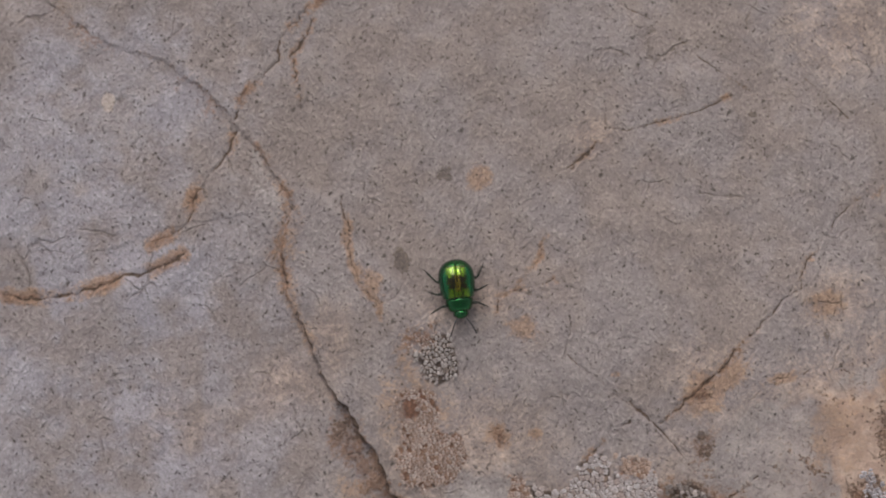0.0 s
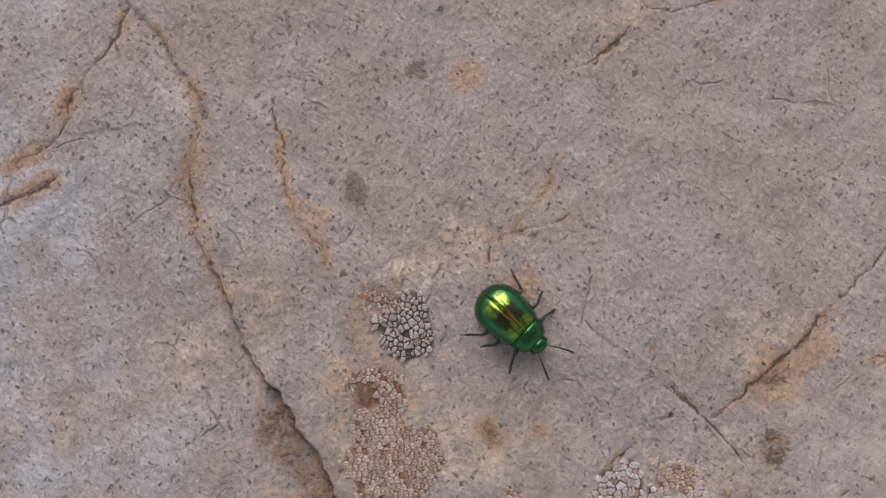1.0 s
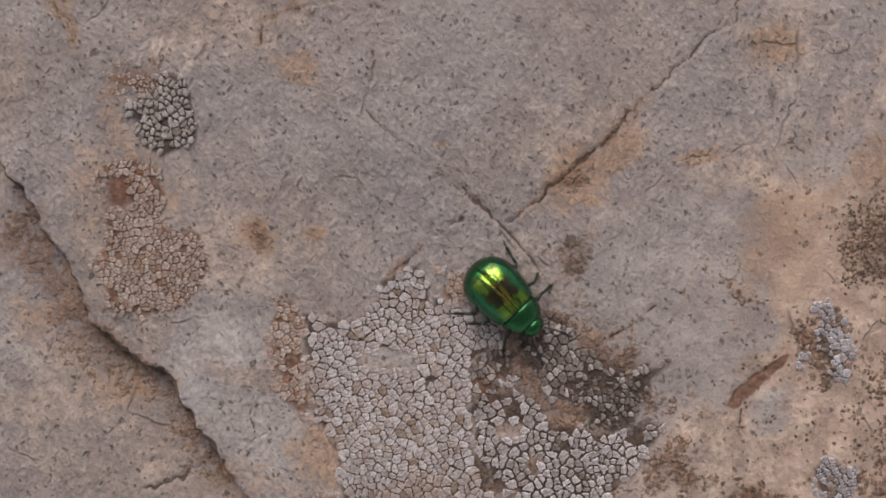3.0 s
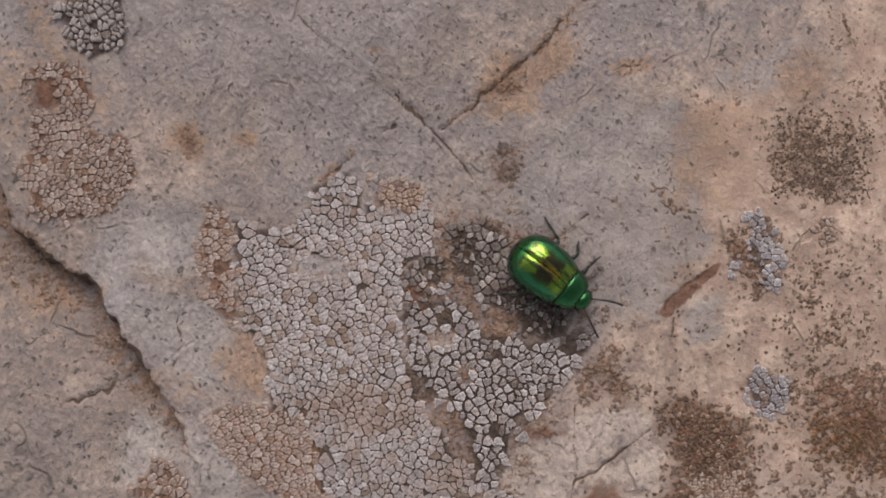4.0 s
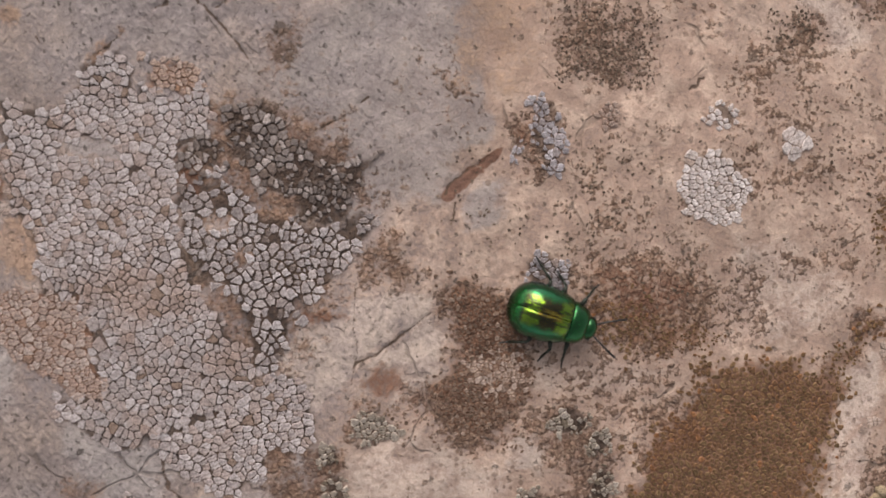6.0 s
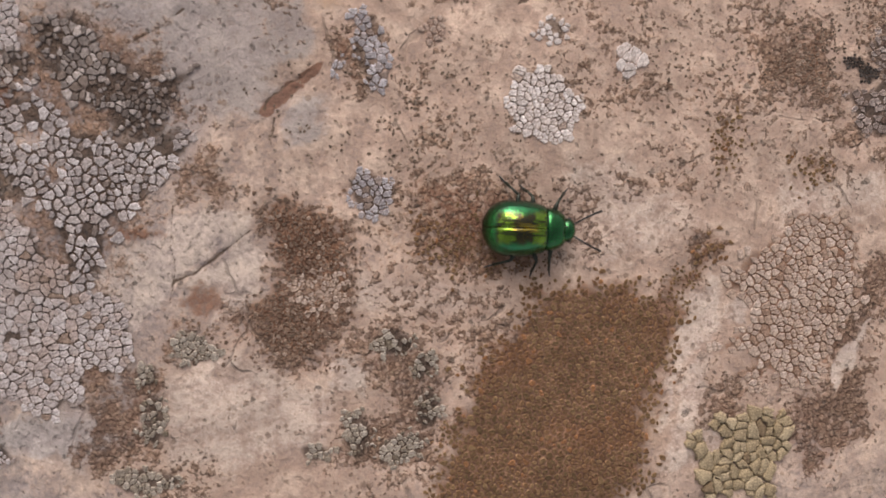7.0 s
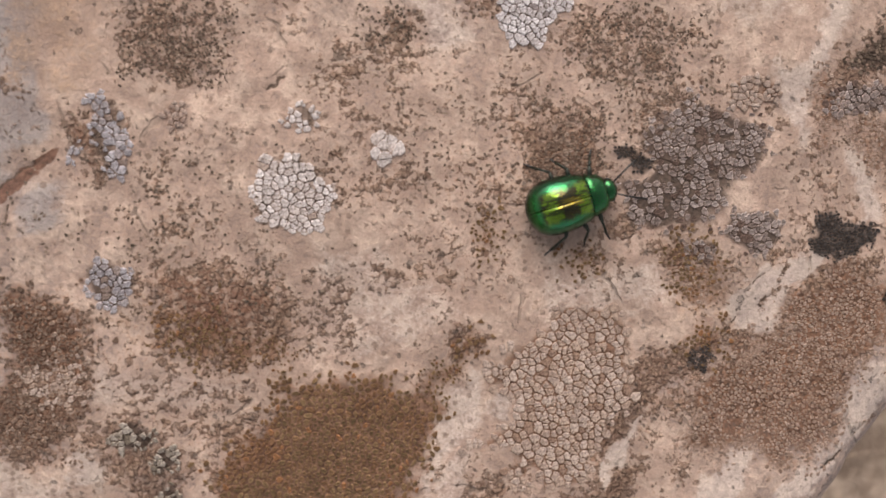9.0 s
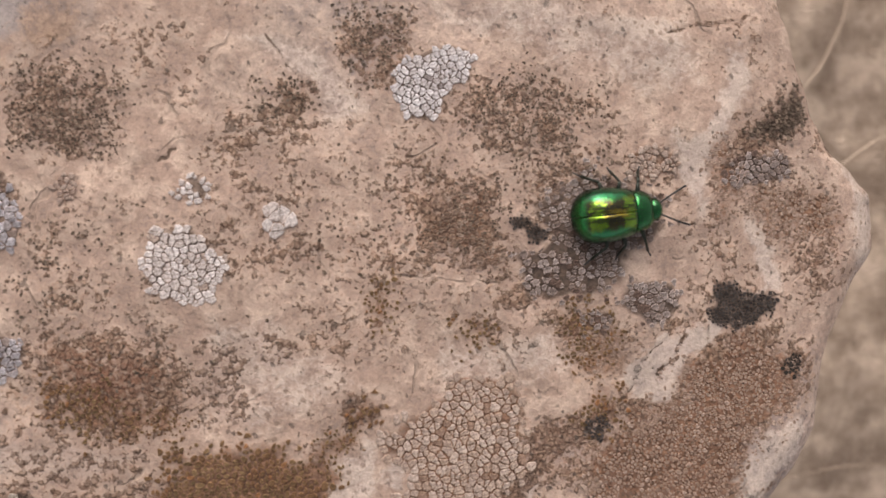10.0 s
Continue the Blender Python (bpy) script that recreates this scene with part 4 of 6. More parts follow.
def stains(x, y):
    """Amounts of each kind of stain on the stone, and of shade painted along the fault."""
    wx = x + 3.2 * fbm(x, y, 9, 4, 51) + 1.6 * fbm(x, y, 1.6, 3, 57)
    wy = y + 3.2 * fbm(x, y, 9, 4, 61) + 1.6 * fbm(x, y, 1.6, 3, 67)
    out = {k: np.zeros(x.shape) for k in ("tan", "orange", "brown", "dark", "pale", "crust", "grey", "gap", "cool", "rust", "ash", "bare", "loam")}
    for kind, amount, soft, bx, by, rx, ry, turn in STAINS:
        reach = max(rx, ry) * 2.2 + 6
        near = (abs(x - bx) < reach) & (abs(y - by) < reach)
        if not near.any():
            continue
        c, s = math.cos(radians(turn)), math.sin(radians(turn))
        k = min(1.0, max(rx, ry) / 6)
        px = x[near] + k * (wx - x)[near] - bx
        py = y[near] + k * (wy - y)[near] - by
        r = np.hypot((c * px + s * py) / rx, (-s * px + c * py) / ry)
        v = amount * np.clip((1 - r) / soft + 0.5, 0, 1)
        out[kind][near] = np.maximum(out[kind][near], v)
    for kind, amount, soft, corners in PATCHES:
        near = box_near(x, y, corners, 2 + soft)
        if near.any():
            e = inside(x[near] + 0.8 * (wx - x)[near], y[near] + 0.8 * (wy - y)[near], corners)
            out[kind][near] = np.maximum(out[kind][near], amount * np.clip(0.5 + e / soft, 0, 1))
    bare = np.clip(out.pop("bare"), 0, 1)
    out["brown"] *= 1 - 0.9 * bare
    out["dark"] *= 1 - 0.9 * bare
    out["pale"] = np.maximum(out["pale"], 1.2 * bare)
    jx, jy = x + jag(x, y, 21), y + jag(x, y, 25)
    # thin brown growth all over the tan half
    growth = np.clip(0.12 + 0.5 * fbm(x, y, 8, 4, 71), 0, 0.34) * np.clip(out["tan"] * 1.6 - 0.6, 0, 1) * (1 - np.clip(out["orange"] * 1.5, 0, 1))
    out["brown"] = np.maximum(out["brown"], growth * (1 - 0.8 * np.clip(out["pale"], 0, 1)))
    for path, width, depth, fill, tint in CRACKS:
        near = box_near(x, y, path, 6)
        if not near.any():
            continue
        q = 0.3 if width < 0.5 else 1.0
        d, _, s = seg_distance(x[near] + q * (jx - x)[near], y[near] + q * (jy - y)[near], path)
        patchy = np.clip(0.15 + 0.45 * tint + 1.8 * vnoise(x[near], y[near], 4, 77), 0, 1)
        out["orange"][near] = np.maximum(out["orange"][near], 1.15 * tint * patchy * np.exp(-(d / (0.35 + 0.75 * width)) ** 4))
        open_ = np.clip(-0.45 + 2.5 * (vnoise(jx[near], jy[near], 2.2, 40) + 0.5), 0.5 if width < 0.5 else -0.3, 1.5)
        half = (0.04 + 0.10 * width * (0.5 + 0.6 * fill)) * open_
        half = np.maximum(half, 0.05 * open_) if width < 0.5 else half
        out["gap"][near] = np.maximum(out["gap"][near], 1 - (d - half) / REACH)
        out["brown"][near] = np.maximum(out["brown"][near], 1.1 * fill * patchy * np.exp(-(d / (0.25 + 0.5 * width)) ** 2))
    d, side, s = seg_distance(jx, jy, FAULT)
    open_ = np.clip(-0.1 + 1.9 * (vnoise(jx, jy, 3.0, 44) + 0.5), -0.1, 1.5)
    # the dark gap widens lower down, painting in the trench's shadow
    half = np.interp(s, [0, 0.3, 0.55, 0.7, 1], [0.03, 0.05, 0.12, 0.32, 0.36]) * open_
    out["gap"] = np.maximum(out["gap"], 1 - (d - half) / REACH)
    out["brown"] = np.maximum(out["brown"], np.where(side < 0, (0.6 + 0.35 * np.clip((s - 0.5) * 5, 0, 1)) * np.clip(1.6 * vnoise(x, y, 8, 81) + 0.5, 0, 1) * np.exp(-d / 2.6), 0))
    trench = np.clip(0.25 + 1.6 * vnoise(x, y, 6, 87), 0, 0.75)
    out["brown"] = np.maximum(out["brown"], trench * np.exp(-(d / 0.75) ** 2))
    out["orange"] = np.maximum(out["orange"], 0.7 * np.clip(1.6 * vnoise(x, y, 7, 83) + 0.3, 0, 1) * np.exp(-(d / 1.5) ** 2))
    for key, spec in LICHEN.items():
        for outline in spec["outlines"]:
            near = box_near(x, y, outline, 4)
            if near.any():
                e = spread(x[near], y[near], outline, spec["fray"])
                v = spec["crust"] * np.clip(0.42 + e / (2 * max(0.5, spec["soft"])), 0, 1)
                for hole in spec["voids"]:
                    v = v * (inside(x[near], y[near], hole) < -0.4)
                if spec["holes"]:
                    v = v * np.clip((vnoise(x[near], y[near], 5.0, spec["seed"]) - spec["holes"] + 0.5) / 0.1 + 0.6, 0, 1)
                bed = "loam" if spec["colour"] in ("rust", "pink", "tan", "redbrown", "olive", "dun") else "crust"
                out[bed][near] = np.maximum(out[bed][near], v)
    return out


# ---- materials ----
def stone_material():
    m, t, b = material("lichen_stained_limestone")
    co = t.nodes.new("ShaderNodeTexCoord").outputs["Object"]
    mid, fine, tiny = grain(t, co, 2.6, 4), grain(t, co, 0.62, 4, 0.68), grain(t, co, 0.19, 3, 0.7)
    broad = grain(t, co, 18.0, 4)

    def flecks(turn, size, stretch, lo, hi):
        """Thin dark marks, stretched along one direction."""
        v = node(t, "ShaderNodeMapping", Vector=co, Rotation=(0, 0, turn)).outputs[0]
        v = node(t, "ShaderNodeMapping", Vector=v, Scale=(1.0, stretch, 1.0)).outputs[0]
        n = node(t, "ShaderNodeTexNoise", Vector=v, Scale=1.0 / (size * MM), Detail=2.5, Roughness=0.6, Distortion=0.8).outputs[0]
        return ramp(t, n, lo, hi, 1.0, 0.0)

    def dots(size, lo, hi, share, turn=0.0, stretch=1.0):
        """Separate pits, grains or dashes: a share of the cells has one."""
        at = node(t, "ShaderNodeMapping", Vector=node(t, "ShaderNodeMapping", Vector=co, Rotation=(0, 0, turn)).outputs[0], Scale=(1.0, stretch, 1.0)).outputs[0]
        v = node(t, "ShaderNodeTexVoronoi", Vector=at, Scale=1.0 / (size * MM), Randomness=1.0)
        rgb = node(t, "ShaderNodeSeparateColor", Color=v.outputs["Color"])
        wide = calc(t, "MULTIPLY", v.outputs["Distance"], calc(t, "MULTIPLY_ADD", rgb.outputs[1], 0.9, 0.6))
        rough_edge = calc(t, "MULTIPLY_ADD", calc(t, "SUBTRACT", tiny, 0.5), 0.35, wide)
        return calc(t, "MULTIPLY", ramp(t, rough_edge, lo, hi, 1.0, 0.0), ramp(t, rgb.outputs[0], 1 - share - 0.02, 1 - share + 0.02))

    faint = calc(t, "MAXIMUM", flecks(0.7, 0.62, 2.4, 0.345, 0.375), flecks(2.3, 0.50, 2.2, 0.333, 0.36))
    marks = None
    for turn, size, stretch, share in ((0.5, 1.3, 2.0, 0.45), (1.4, 1.0, 1.7, 0.4), (2.2, 1.5, 2.3, 0.5), (2.9, 0.8, 1.5, 0.35)):
        dash = dots(size, 0.13, 0.17, share, turn, stretch)
        marks = dash if marks is None else calc(t, "MAXIMUM", marks, dash)
    pits = calc(t, "MAXIMUM", dots(1.0, 0.14, 0.21, 0.20, 1.0, 1.5), dots(2.4, 0.08, 0.12, 0.28, 2.2, 1.4))
    # hairline fissures, broken up
    bent = node(t, "ShaderNodeVectorMath", Vector=node(t, "ShaderNodeTexNoise", Vector=co, Scale=1.0 / (5 * MM), Detail=3.0).outputs["Color"])
    bent.operation = "SCALE"
    bent.inputs["Scale"].default_value = 3.5 * MM
    shifted = t.nodes.new("ShaderNodeVectorMath")
    t.links.new(co, shifted.inputs[0])
    t.links.new(bent.outputs[0], shifted.inputs[1])
    net = t.nodes.new("ShaderNodeTexVoronoi")
    net.feature = "DISTANCE_TO_EDGE"
    net.inputs["Scale"].default_value = 1.0 / (13 * MM)
    t.links.new(shifted.outputs[0], net.inputs["Vector"])
    hair = calc(t, "MULTIPLY", ramp(t, net.outputs["Distance"], 0.004, 0.014, 1.0, 0.0), ramp(t, grain(t, co, 7.0, 2), 0.55, 0.65))
    stir = node(t, "ShaderNodeVectorMath", Vector=node(t, "ShaderNodeTexNoise", Vector=co, Scale=1.0 / (0.5 * MM), Detail=2.0).outputs["Color"])
    stir.operation = "SCALE"
    stir.inputs["Scale"].default_value = 0.45 * MM
    stirred = t.nodes.new("ShaderNodeVectorMath")
    t.links.new(co, stirred.inputs[0])
    t.links.new(stir.outputs[0], stirred.inputs[1])
    wobble = stirred.outputs[0]

    def chips(size, turn, stretch):
        """Crumbs of the weathered skin: height 1 in the middle of a chip, 0 between chips."""
        at = node(t, "ShaderNodeMapping", Vector=node(t, "ShaderNodeMapping", Vector=wobble, Rotation=(0, 0, turn)).outputs[0], Scale=(1.0, stretch, 1.0)).outputs[0]
        return ramp(t, node(t, "ShaderNodeTexVoronoi", Vector=at, Scale=1.0 / (size * MM), Randomness=1.0).outputs["Distance"], 0.15, 0.75, 1.0, 0.0)

    crumb = calc(t, "MULTIPLY_ADD", chips(0.75, 1.0, 1.8), 0.5, calc(t, "MULTIPLY", chips(0.95, 2.1, 1.7), 0.5))
    grey = mix(t, ramp(t, broad, 0.42, 0.58), STONE_GREY_A, STONE_GREY_B)
    tan = mix(t, ramp(t, mid, 0.38, 0.62), STONE_TAN_A, STONE_TAN_B)
    uneven = calc(t, "MULTIPLY_ADD", calc(t, "SUBTRACT", mid, 0.5), 1.6, calc(t, "MULTIPLY", calc(t, "SUBTRACT", fine, 0.5), 1.9))

    def mask(name, sharp, fray=1.0):
        """The stain's amount, frayed and broken up by the grain of the stone."""
        a = attr(t, name)
        frayed = ramp(t, calc(t, "MULTIPLY_ADD", uneven, fray, a), 0.5 - sharp, 0.5 + sharp)
        return calc(t, "MULTIPLY", frayed, ramp(t, a, 0.02, 0.25))

    def mul(col, v, lo, hi, a, z):
        return mix(t, 1.0, col, mix(t, ramp(t, v, lo, hi), a, z), "MULTIPLY")

    is_tan = mask("tan", 0.55, 0.6)
    col = mix(t, is_tan, grey, tan)
    col = mix(t, calc(t, "MULTIPLY", mask("grey", 0.4, 0.8), 0.8), col, STONE_SMOOTH)
    col = mix(t, calc(t, "MULTIPLY", mask("cool", 0.6, 0.35), calc(t, "MULTIPLY_ADD", ramp(t, grain(t, co, 9.0, 3), 0.40, 0.60), 0.75, 0.25)), col, STONE_COOL)
    col = mix(t, calc(t, "MULTIPLY", mask("ash", 0.35, 0.7), 0.85), col, STONE_ASH)
    col = mix(t, calc(t, "MULTIPLY", mask("orange", 0.42, 0.95), 0.72), col, mix(t, ramp(t, fine, 0.3, 0.7), STAIN_ORANGE_A, STAIN_ORANGE_B))
    col = mix(t, calc(t, "MULTIPLY", mask("pale", 0.4), 0.8), col, STONE_PALE)
    # brown growth: a thin wash, and on it granules that thin out towards its fringe
    brown = attr(t, "brown")
    col = mix(t, calc(t, "MULTIPLY", mask("brown", 0.35, 1.0), 0.70), col, mix(t, ramp(t, mid, 0.35, 0.65), DIRT_A, DIRT_B))
    humps = None
    for size, seed in ((0.62, 0.0), (0.40, 3.7)):
        at = node(t, "ShaderNodeMapping", Vector=wobble, Location=(seed * MM, seed * MM, 0)).outputs[0]
        v = node(t, "ShaderNodeTexVoronoi", Vector=at, Scale=1.0 / (size * MM), Randomness=1.0)
        rgb = node(t, "ShaderNodeSeparateColor", Color=v.outputs["Color"])
        there = ramp(t, calc(t, "SUBTRACT", calc(t, "MULTIPLY_ADD", uneven, 0.7, brown), calc(t, "MULTIPLY_ADD", rgb.outputs[0], 0.75, 0.18)), -0.02, 0.04)
        there = calc(t, "MULTIPLY", calc(t, "MULTIPLY", there, ramp(t, brown, 0.02, 0.2)), calc(t, "MULTIPLY_ADD", is_tan, 0.85, 0.15))
        body = ramp(t, v.outputs["Distance"], 0.30, 0.62, 1.0, 0.0)
        shade = mix(t, rgb.outputs[1], GRANULE_A, GRANULE_B)
        shade = mix(t, body, GRANULE_GAP, shade)
        col = mix(t, calc(t, "MULTIPLY", there, 0.64), col, shade)
        hump = calc(t, "MULTIPLY", there, body)
        humps = hump if humps is None else calc(t, "MAXIMUM", humps, hump)
    speck = calc(t, "MULTIPLY", dots(0.75, 0.20, 0.30, 0.55), calc(t, "MULTIPLY", is_tan, ramp(t, calc(t, "MULTIPLY_ADD", mid, 0.6, broad), 0.72, 0.86)))
    col = mix(t, calc(t, "MULTIPLY", speck, 0.6), col, mix(t, ramp(t, mid, 0.4, 0.6), SPECK_A, SPECK_B))
    col = mix(t, calc(t, "MULTIPLY", mask("dark", 0.10, 1.5), 0.6), col, mix(t, ramp(t, fine, 0.3, 0.7), SOOT_SHADE_A, SOOT_SHADE_B))
    col = mix(t, calc(t, "MULTIPLY", mask("crust", 0.3, 0.45), 0.92), col, mix(t, ramp(t, fine, 0.3, 0.7), CRUST_A, CRUST_B))
    col = mix(t, calc(t, "MULTIPLY", mask("loam", 0.3, 0.45), 0.92), col, mix(t, ramp(t, fine, 0.3, 0.7), LOAM_A, LOAM_B))
    col = mix(t, calc(t, "MULTIPLY", mask("rust", 0.25, 0.4), 0.9), col, mix(t, ramp(t, fine, 0.3, 0.7), RUST_A, RUST_B))
    split = calc(t, "MULTIPLY_ADD", calc(t, "SUBTRACT", tiny, 0.5), 0.22, calc(t, "MULTIPLY_ADD", calc(t, "SUBTRACT", fine, 0.5), 0.30, attr(t, "gap")))
    col = mix(t, ramp(t, split, 0.955, 1.035, 0.0, 0.92), col, mix(t, fine, GAP_A, GAP_B))
    # grain, flecks and pits
    col = mul(col, fine, 0.30, 0.70, (0.89, 0.885, 0.88), (1.10, 1.10, 1.10))
    col = mul(col, tiny, 0.32, 0.68, (0.91, 0.91, 0.91), (1.08, 1.08, 1.08))
    skin = calc(t, "MULTIPLY", ramp(t, crumb, 0.18, 0.82, -1.0, 1.0), calc(t, "MULTIPLY", calc(t, "MULTIPLY_ADD", is_tan, -0.075, 0.10), ramp(t, grain(t, co, 4.0, 3), 0.36, 0.62, 0.35, 1.1)))
    skin = calc(t, "ADD", skin, 1.0)
    col = mix(t, 1.0, col, node(t, "ShaderNodeCombineColor", Red=skin, Green=skin, Blue=skin).outputs[0], "MULTIPLY")
    cloud = ramp(t, grain(t, co, 5.5, 3), 0.36, 0.64, -0.5, 0.5)
    cloud = calc(t, "MULTIPLY_ADD", cloud, calc(t, "MULTIPLY_ADD", is_tan, 0.14, 0.07), 1.0)
    col = mix(t, 1.0, col, node(t, "ShaderNodeCombineColor", Red=cloud, Green=cloud, Blue=cloud).outputs[0], "MULTIPLY")
    col = mul(col, mid, 0.33, 0.67, (0.93, 0.925, 0.935), (1.07, 1.07, 1.05))
    worn = calc(t, "MULTIPLY", calc(t, "MULTIPLY", marks, ramp(t, grain(t, co, 5.0, 3), 0.34, 0.56, 0.5, 1.0)), calc(t, "MULTIPLY_ADD", is_tan, -0.8, 1.0))
    col = mix(t, calc(t, "MULTIPLY", worn, 0.62), col, (0.080, 0.063, 0.053))
    col = mix(t, calc(t, "MULTIPLY", faint, calc(t, "MULTIPLY_ADD", is_tan, -0.25, 0.34)), col, (0.09, 0.074, 0.066))
    col = mix(t, calc(t, "MULTIPLY", hair, 0.35), col, (0.11, 0.08, 0.06))
    col = mix(t, calc(t, "MULTIPLY", pits, calc(t, "MULTIPLY_ADD", is_tan, -0.22, 0.74)), col, (0.085, 0.068, 0.058))
    t.links.new(col, b.inputs["Base Color"])
    t.links.new(ramp(t, fine, 0.2, 0.8, 0.75, 0.95), b.inputs["Roughness"])
    b.inputs["Specular IOR Level"].default_value = 0.25
    h = calc(t, "MULTIPLY_ADD", fine, 0.7, calc(t, "MULTIPLY_ADD", crumb, calc(t, "MULTIPLY_ADD", is_tan, -0.22, 0.34), calc(t, "MULTIPLY_ADD", calc(t, "MAXIMUM", calc(t, "MAXIMUM", worn, hair), pits), -0.6, calc(t, "MULTIPLY_ADD", humps, 0.8, calc(t, "MULTIPLY", mid, 1.2)))))
    bump(t, b, h, 0.25, 0.95)
    return m


STONE_GREY_A, STONE_GREY_B = (0.285, 0.232, 0.209), (0.300, 0.255, 0.243)
STONE_TAN_A, STONE_TAN_B = (0.400, 0.280, 0.216), (0.485, 0.360, 0.290)
STONE_ASH = (0.372, 0.325, 0.306)
STONE_COOL = (0.355, 0.325, 0.352)
STONE_SMOOTH, STONE_PALE = (0.310, 0.270, 0.257), (0.505, 0.412, 0.356)
STAIN_ORANGE_A, STAIN_ORANGE_B = (0.265, 0.155, 0.098), (0.375, 0.245, 0.165)
DIRT_A, DIRT_B = (0.155, 0.079, 0.050), (0.265, 0.149, 0.096)
GRANULE_A, GRANULE_B, GRANULE_GAP = (0.150, 0.092, 0.064), (0.335, 0.225, 0.163), (0.115, 0.065, 0.044)
SPECK_A, SPECK_B = (0.125, 0.080, 0.058), (0.21, 0.140, 0.100)
SOOT_SHADE_A, SOOT_SHADE_B = (0.052, 0.040, 0.033), (0.115, 0.083, 0.062)
CRUST_A, CRUST_B = (0.040, 0.028, 0.022), (0.112, 0.075, 0.057)
LOAM_A, LOAM_B = (0.110, 0.055, 0.034), (0.235, 0.127, 0.081)
RUST_A, RUST_B = (0.125, 0.058, 0.038), (0.21, 0.105, 0.068)
GAP_A, GAP_B = (0.048, 0.034, 0.026), (0.150, 0.096, 0.066)


def lichen_material(name, low, high, odd, odd_amount=0.12, tint=(0.33, 0.22, 0.16), heart=0.95, edge=1.10):
    """Crustose lichen: each areole takes its own shade between low and high; a few are of the odd colour."""
    m, t, b = material(name)
    co = t.nodes.new("ShaderNodeTexCoord").outputs["Object"]
    r = calc(t, "FRACT", calc(t, "ADD", t.nodes.new("ShaderNodeObjectInfo").outputs["Random"],
                              t.nodes.new("ShaderNodeNewGeometry").outputs["Random Per Island"]))
    r2 = calc(t, "FRACT", calc(t, "MULTIPLY", r, 7.31))
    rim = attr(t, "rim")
    fine, mid, broad = grain(t, co, 0.14, 4, 0.7), grain(t, co, 0.5, 3), grain(t, co, 6.0, 3)
    col = mix(t, calc(t, "MULTIPLY_ADD", calc(t, "SUBTRACT", broad, 0.5), 1.2, r, clamp=True), low, high)
    col = mix(t, ramp(t, grain(t, co, 8.0, 3), 0.47, 0.64, 0.0, 0.65), col, tint)
    r3 = calc(t, "FRACT", calc(t, "MULTIPLY", r, 13.7))
    col = mix(t, ramp(t, r3, 0.45, 1.0, 0.0, 0.45), col, tint)
    col = mix(t, ramp(t, r2, 1 - odd_amount, 1 - odd_amount + 0.03), col, odd)
    col = mix(t, 1.0, col, mix(t, ramp(t, fine, 0.28, 0.72), (0.72, 0.71, 0.70), (1.22, 1.22, 1.22)), "MULTIPLY")
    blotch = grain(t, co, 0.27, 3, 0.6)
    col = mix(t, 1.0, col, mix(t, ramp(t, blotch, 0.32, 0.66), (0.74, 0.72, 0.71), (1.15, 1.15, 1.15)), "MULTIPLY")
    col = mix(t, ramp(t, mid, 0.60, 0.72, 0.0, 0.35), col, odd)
    # paler at the shoulder of each scale, darker at its heart and foot
    rim_tone = calc(t, "MULTIPLY_ADD", calc(t, "SUBTRACT", blotch, 0.5), 0.9, rim)
    col = mix(t, 1.0, col, mix(t, ramp(t, rim_tone, 0.25, 1.0), (heart, heart, heart), (edge, edge, edge)), "MULTIPLY")
    t.links.new(col, b.inputs["Base Color"])
    b.inputs["Roughness"].default_value = 0.9
    b.inputs["Specular IOR Level"].default_value = 0.2
    bump(t, b, calc(t, "ADD", fine, mid), 0.06, 0.8)
    return m


# ---- the stone ----
def link(name, verts, faces, mat, parent=None, smooth=False):
    me = bpy.data.meshes.new(name)
    me.from_pydata(verts, [], faces)
    if smooth:
        me.polygons.foreach_set("use_smooth", [True] * len(me.polygons))
    me.materials.append(mat)
    ob = new(name, me)
    ob.parent = parent
    return ob


EDGE = [(120.0, -112.0), (129.0, -75.0), (134.7, -59.0), (136.1, -56.8), (137.8, -54.0), (139.9, -51.2), (141.6, -49.0), (142.4, -47.0), (143.4, -44.7), (143.8, -41.3), (144.2, -37.9), (144.9, -35.0), (146.2, -31.6), (147.3, -29.3), (149.1, -26.4), (149.2, -24.1), (148.1, -20.8), (145.8, -18.6), (143.6, -16.8), (141.7, -13.5), (140.6, -10.5), (139.0, -7.3), (136.9, -2.4), (136.2, 0.9), (128.0, 20.0), (118.0, 50.0), (104.0, 82.0)]


def right_edge(y):
    ys, xs = [p[1] for p in EDGE], [p[0] for p in EDGE]
    return np.interp(y, ys, xs) + 0.6 * vnoise(y, y * 0 + 5, 5, 90) + 0.5 * vnoise(y, y * 0 + 8, 1.6, 91)


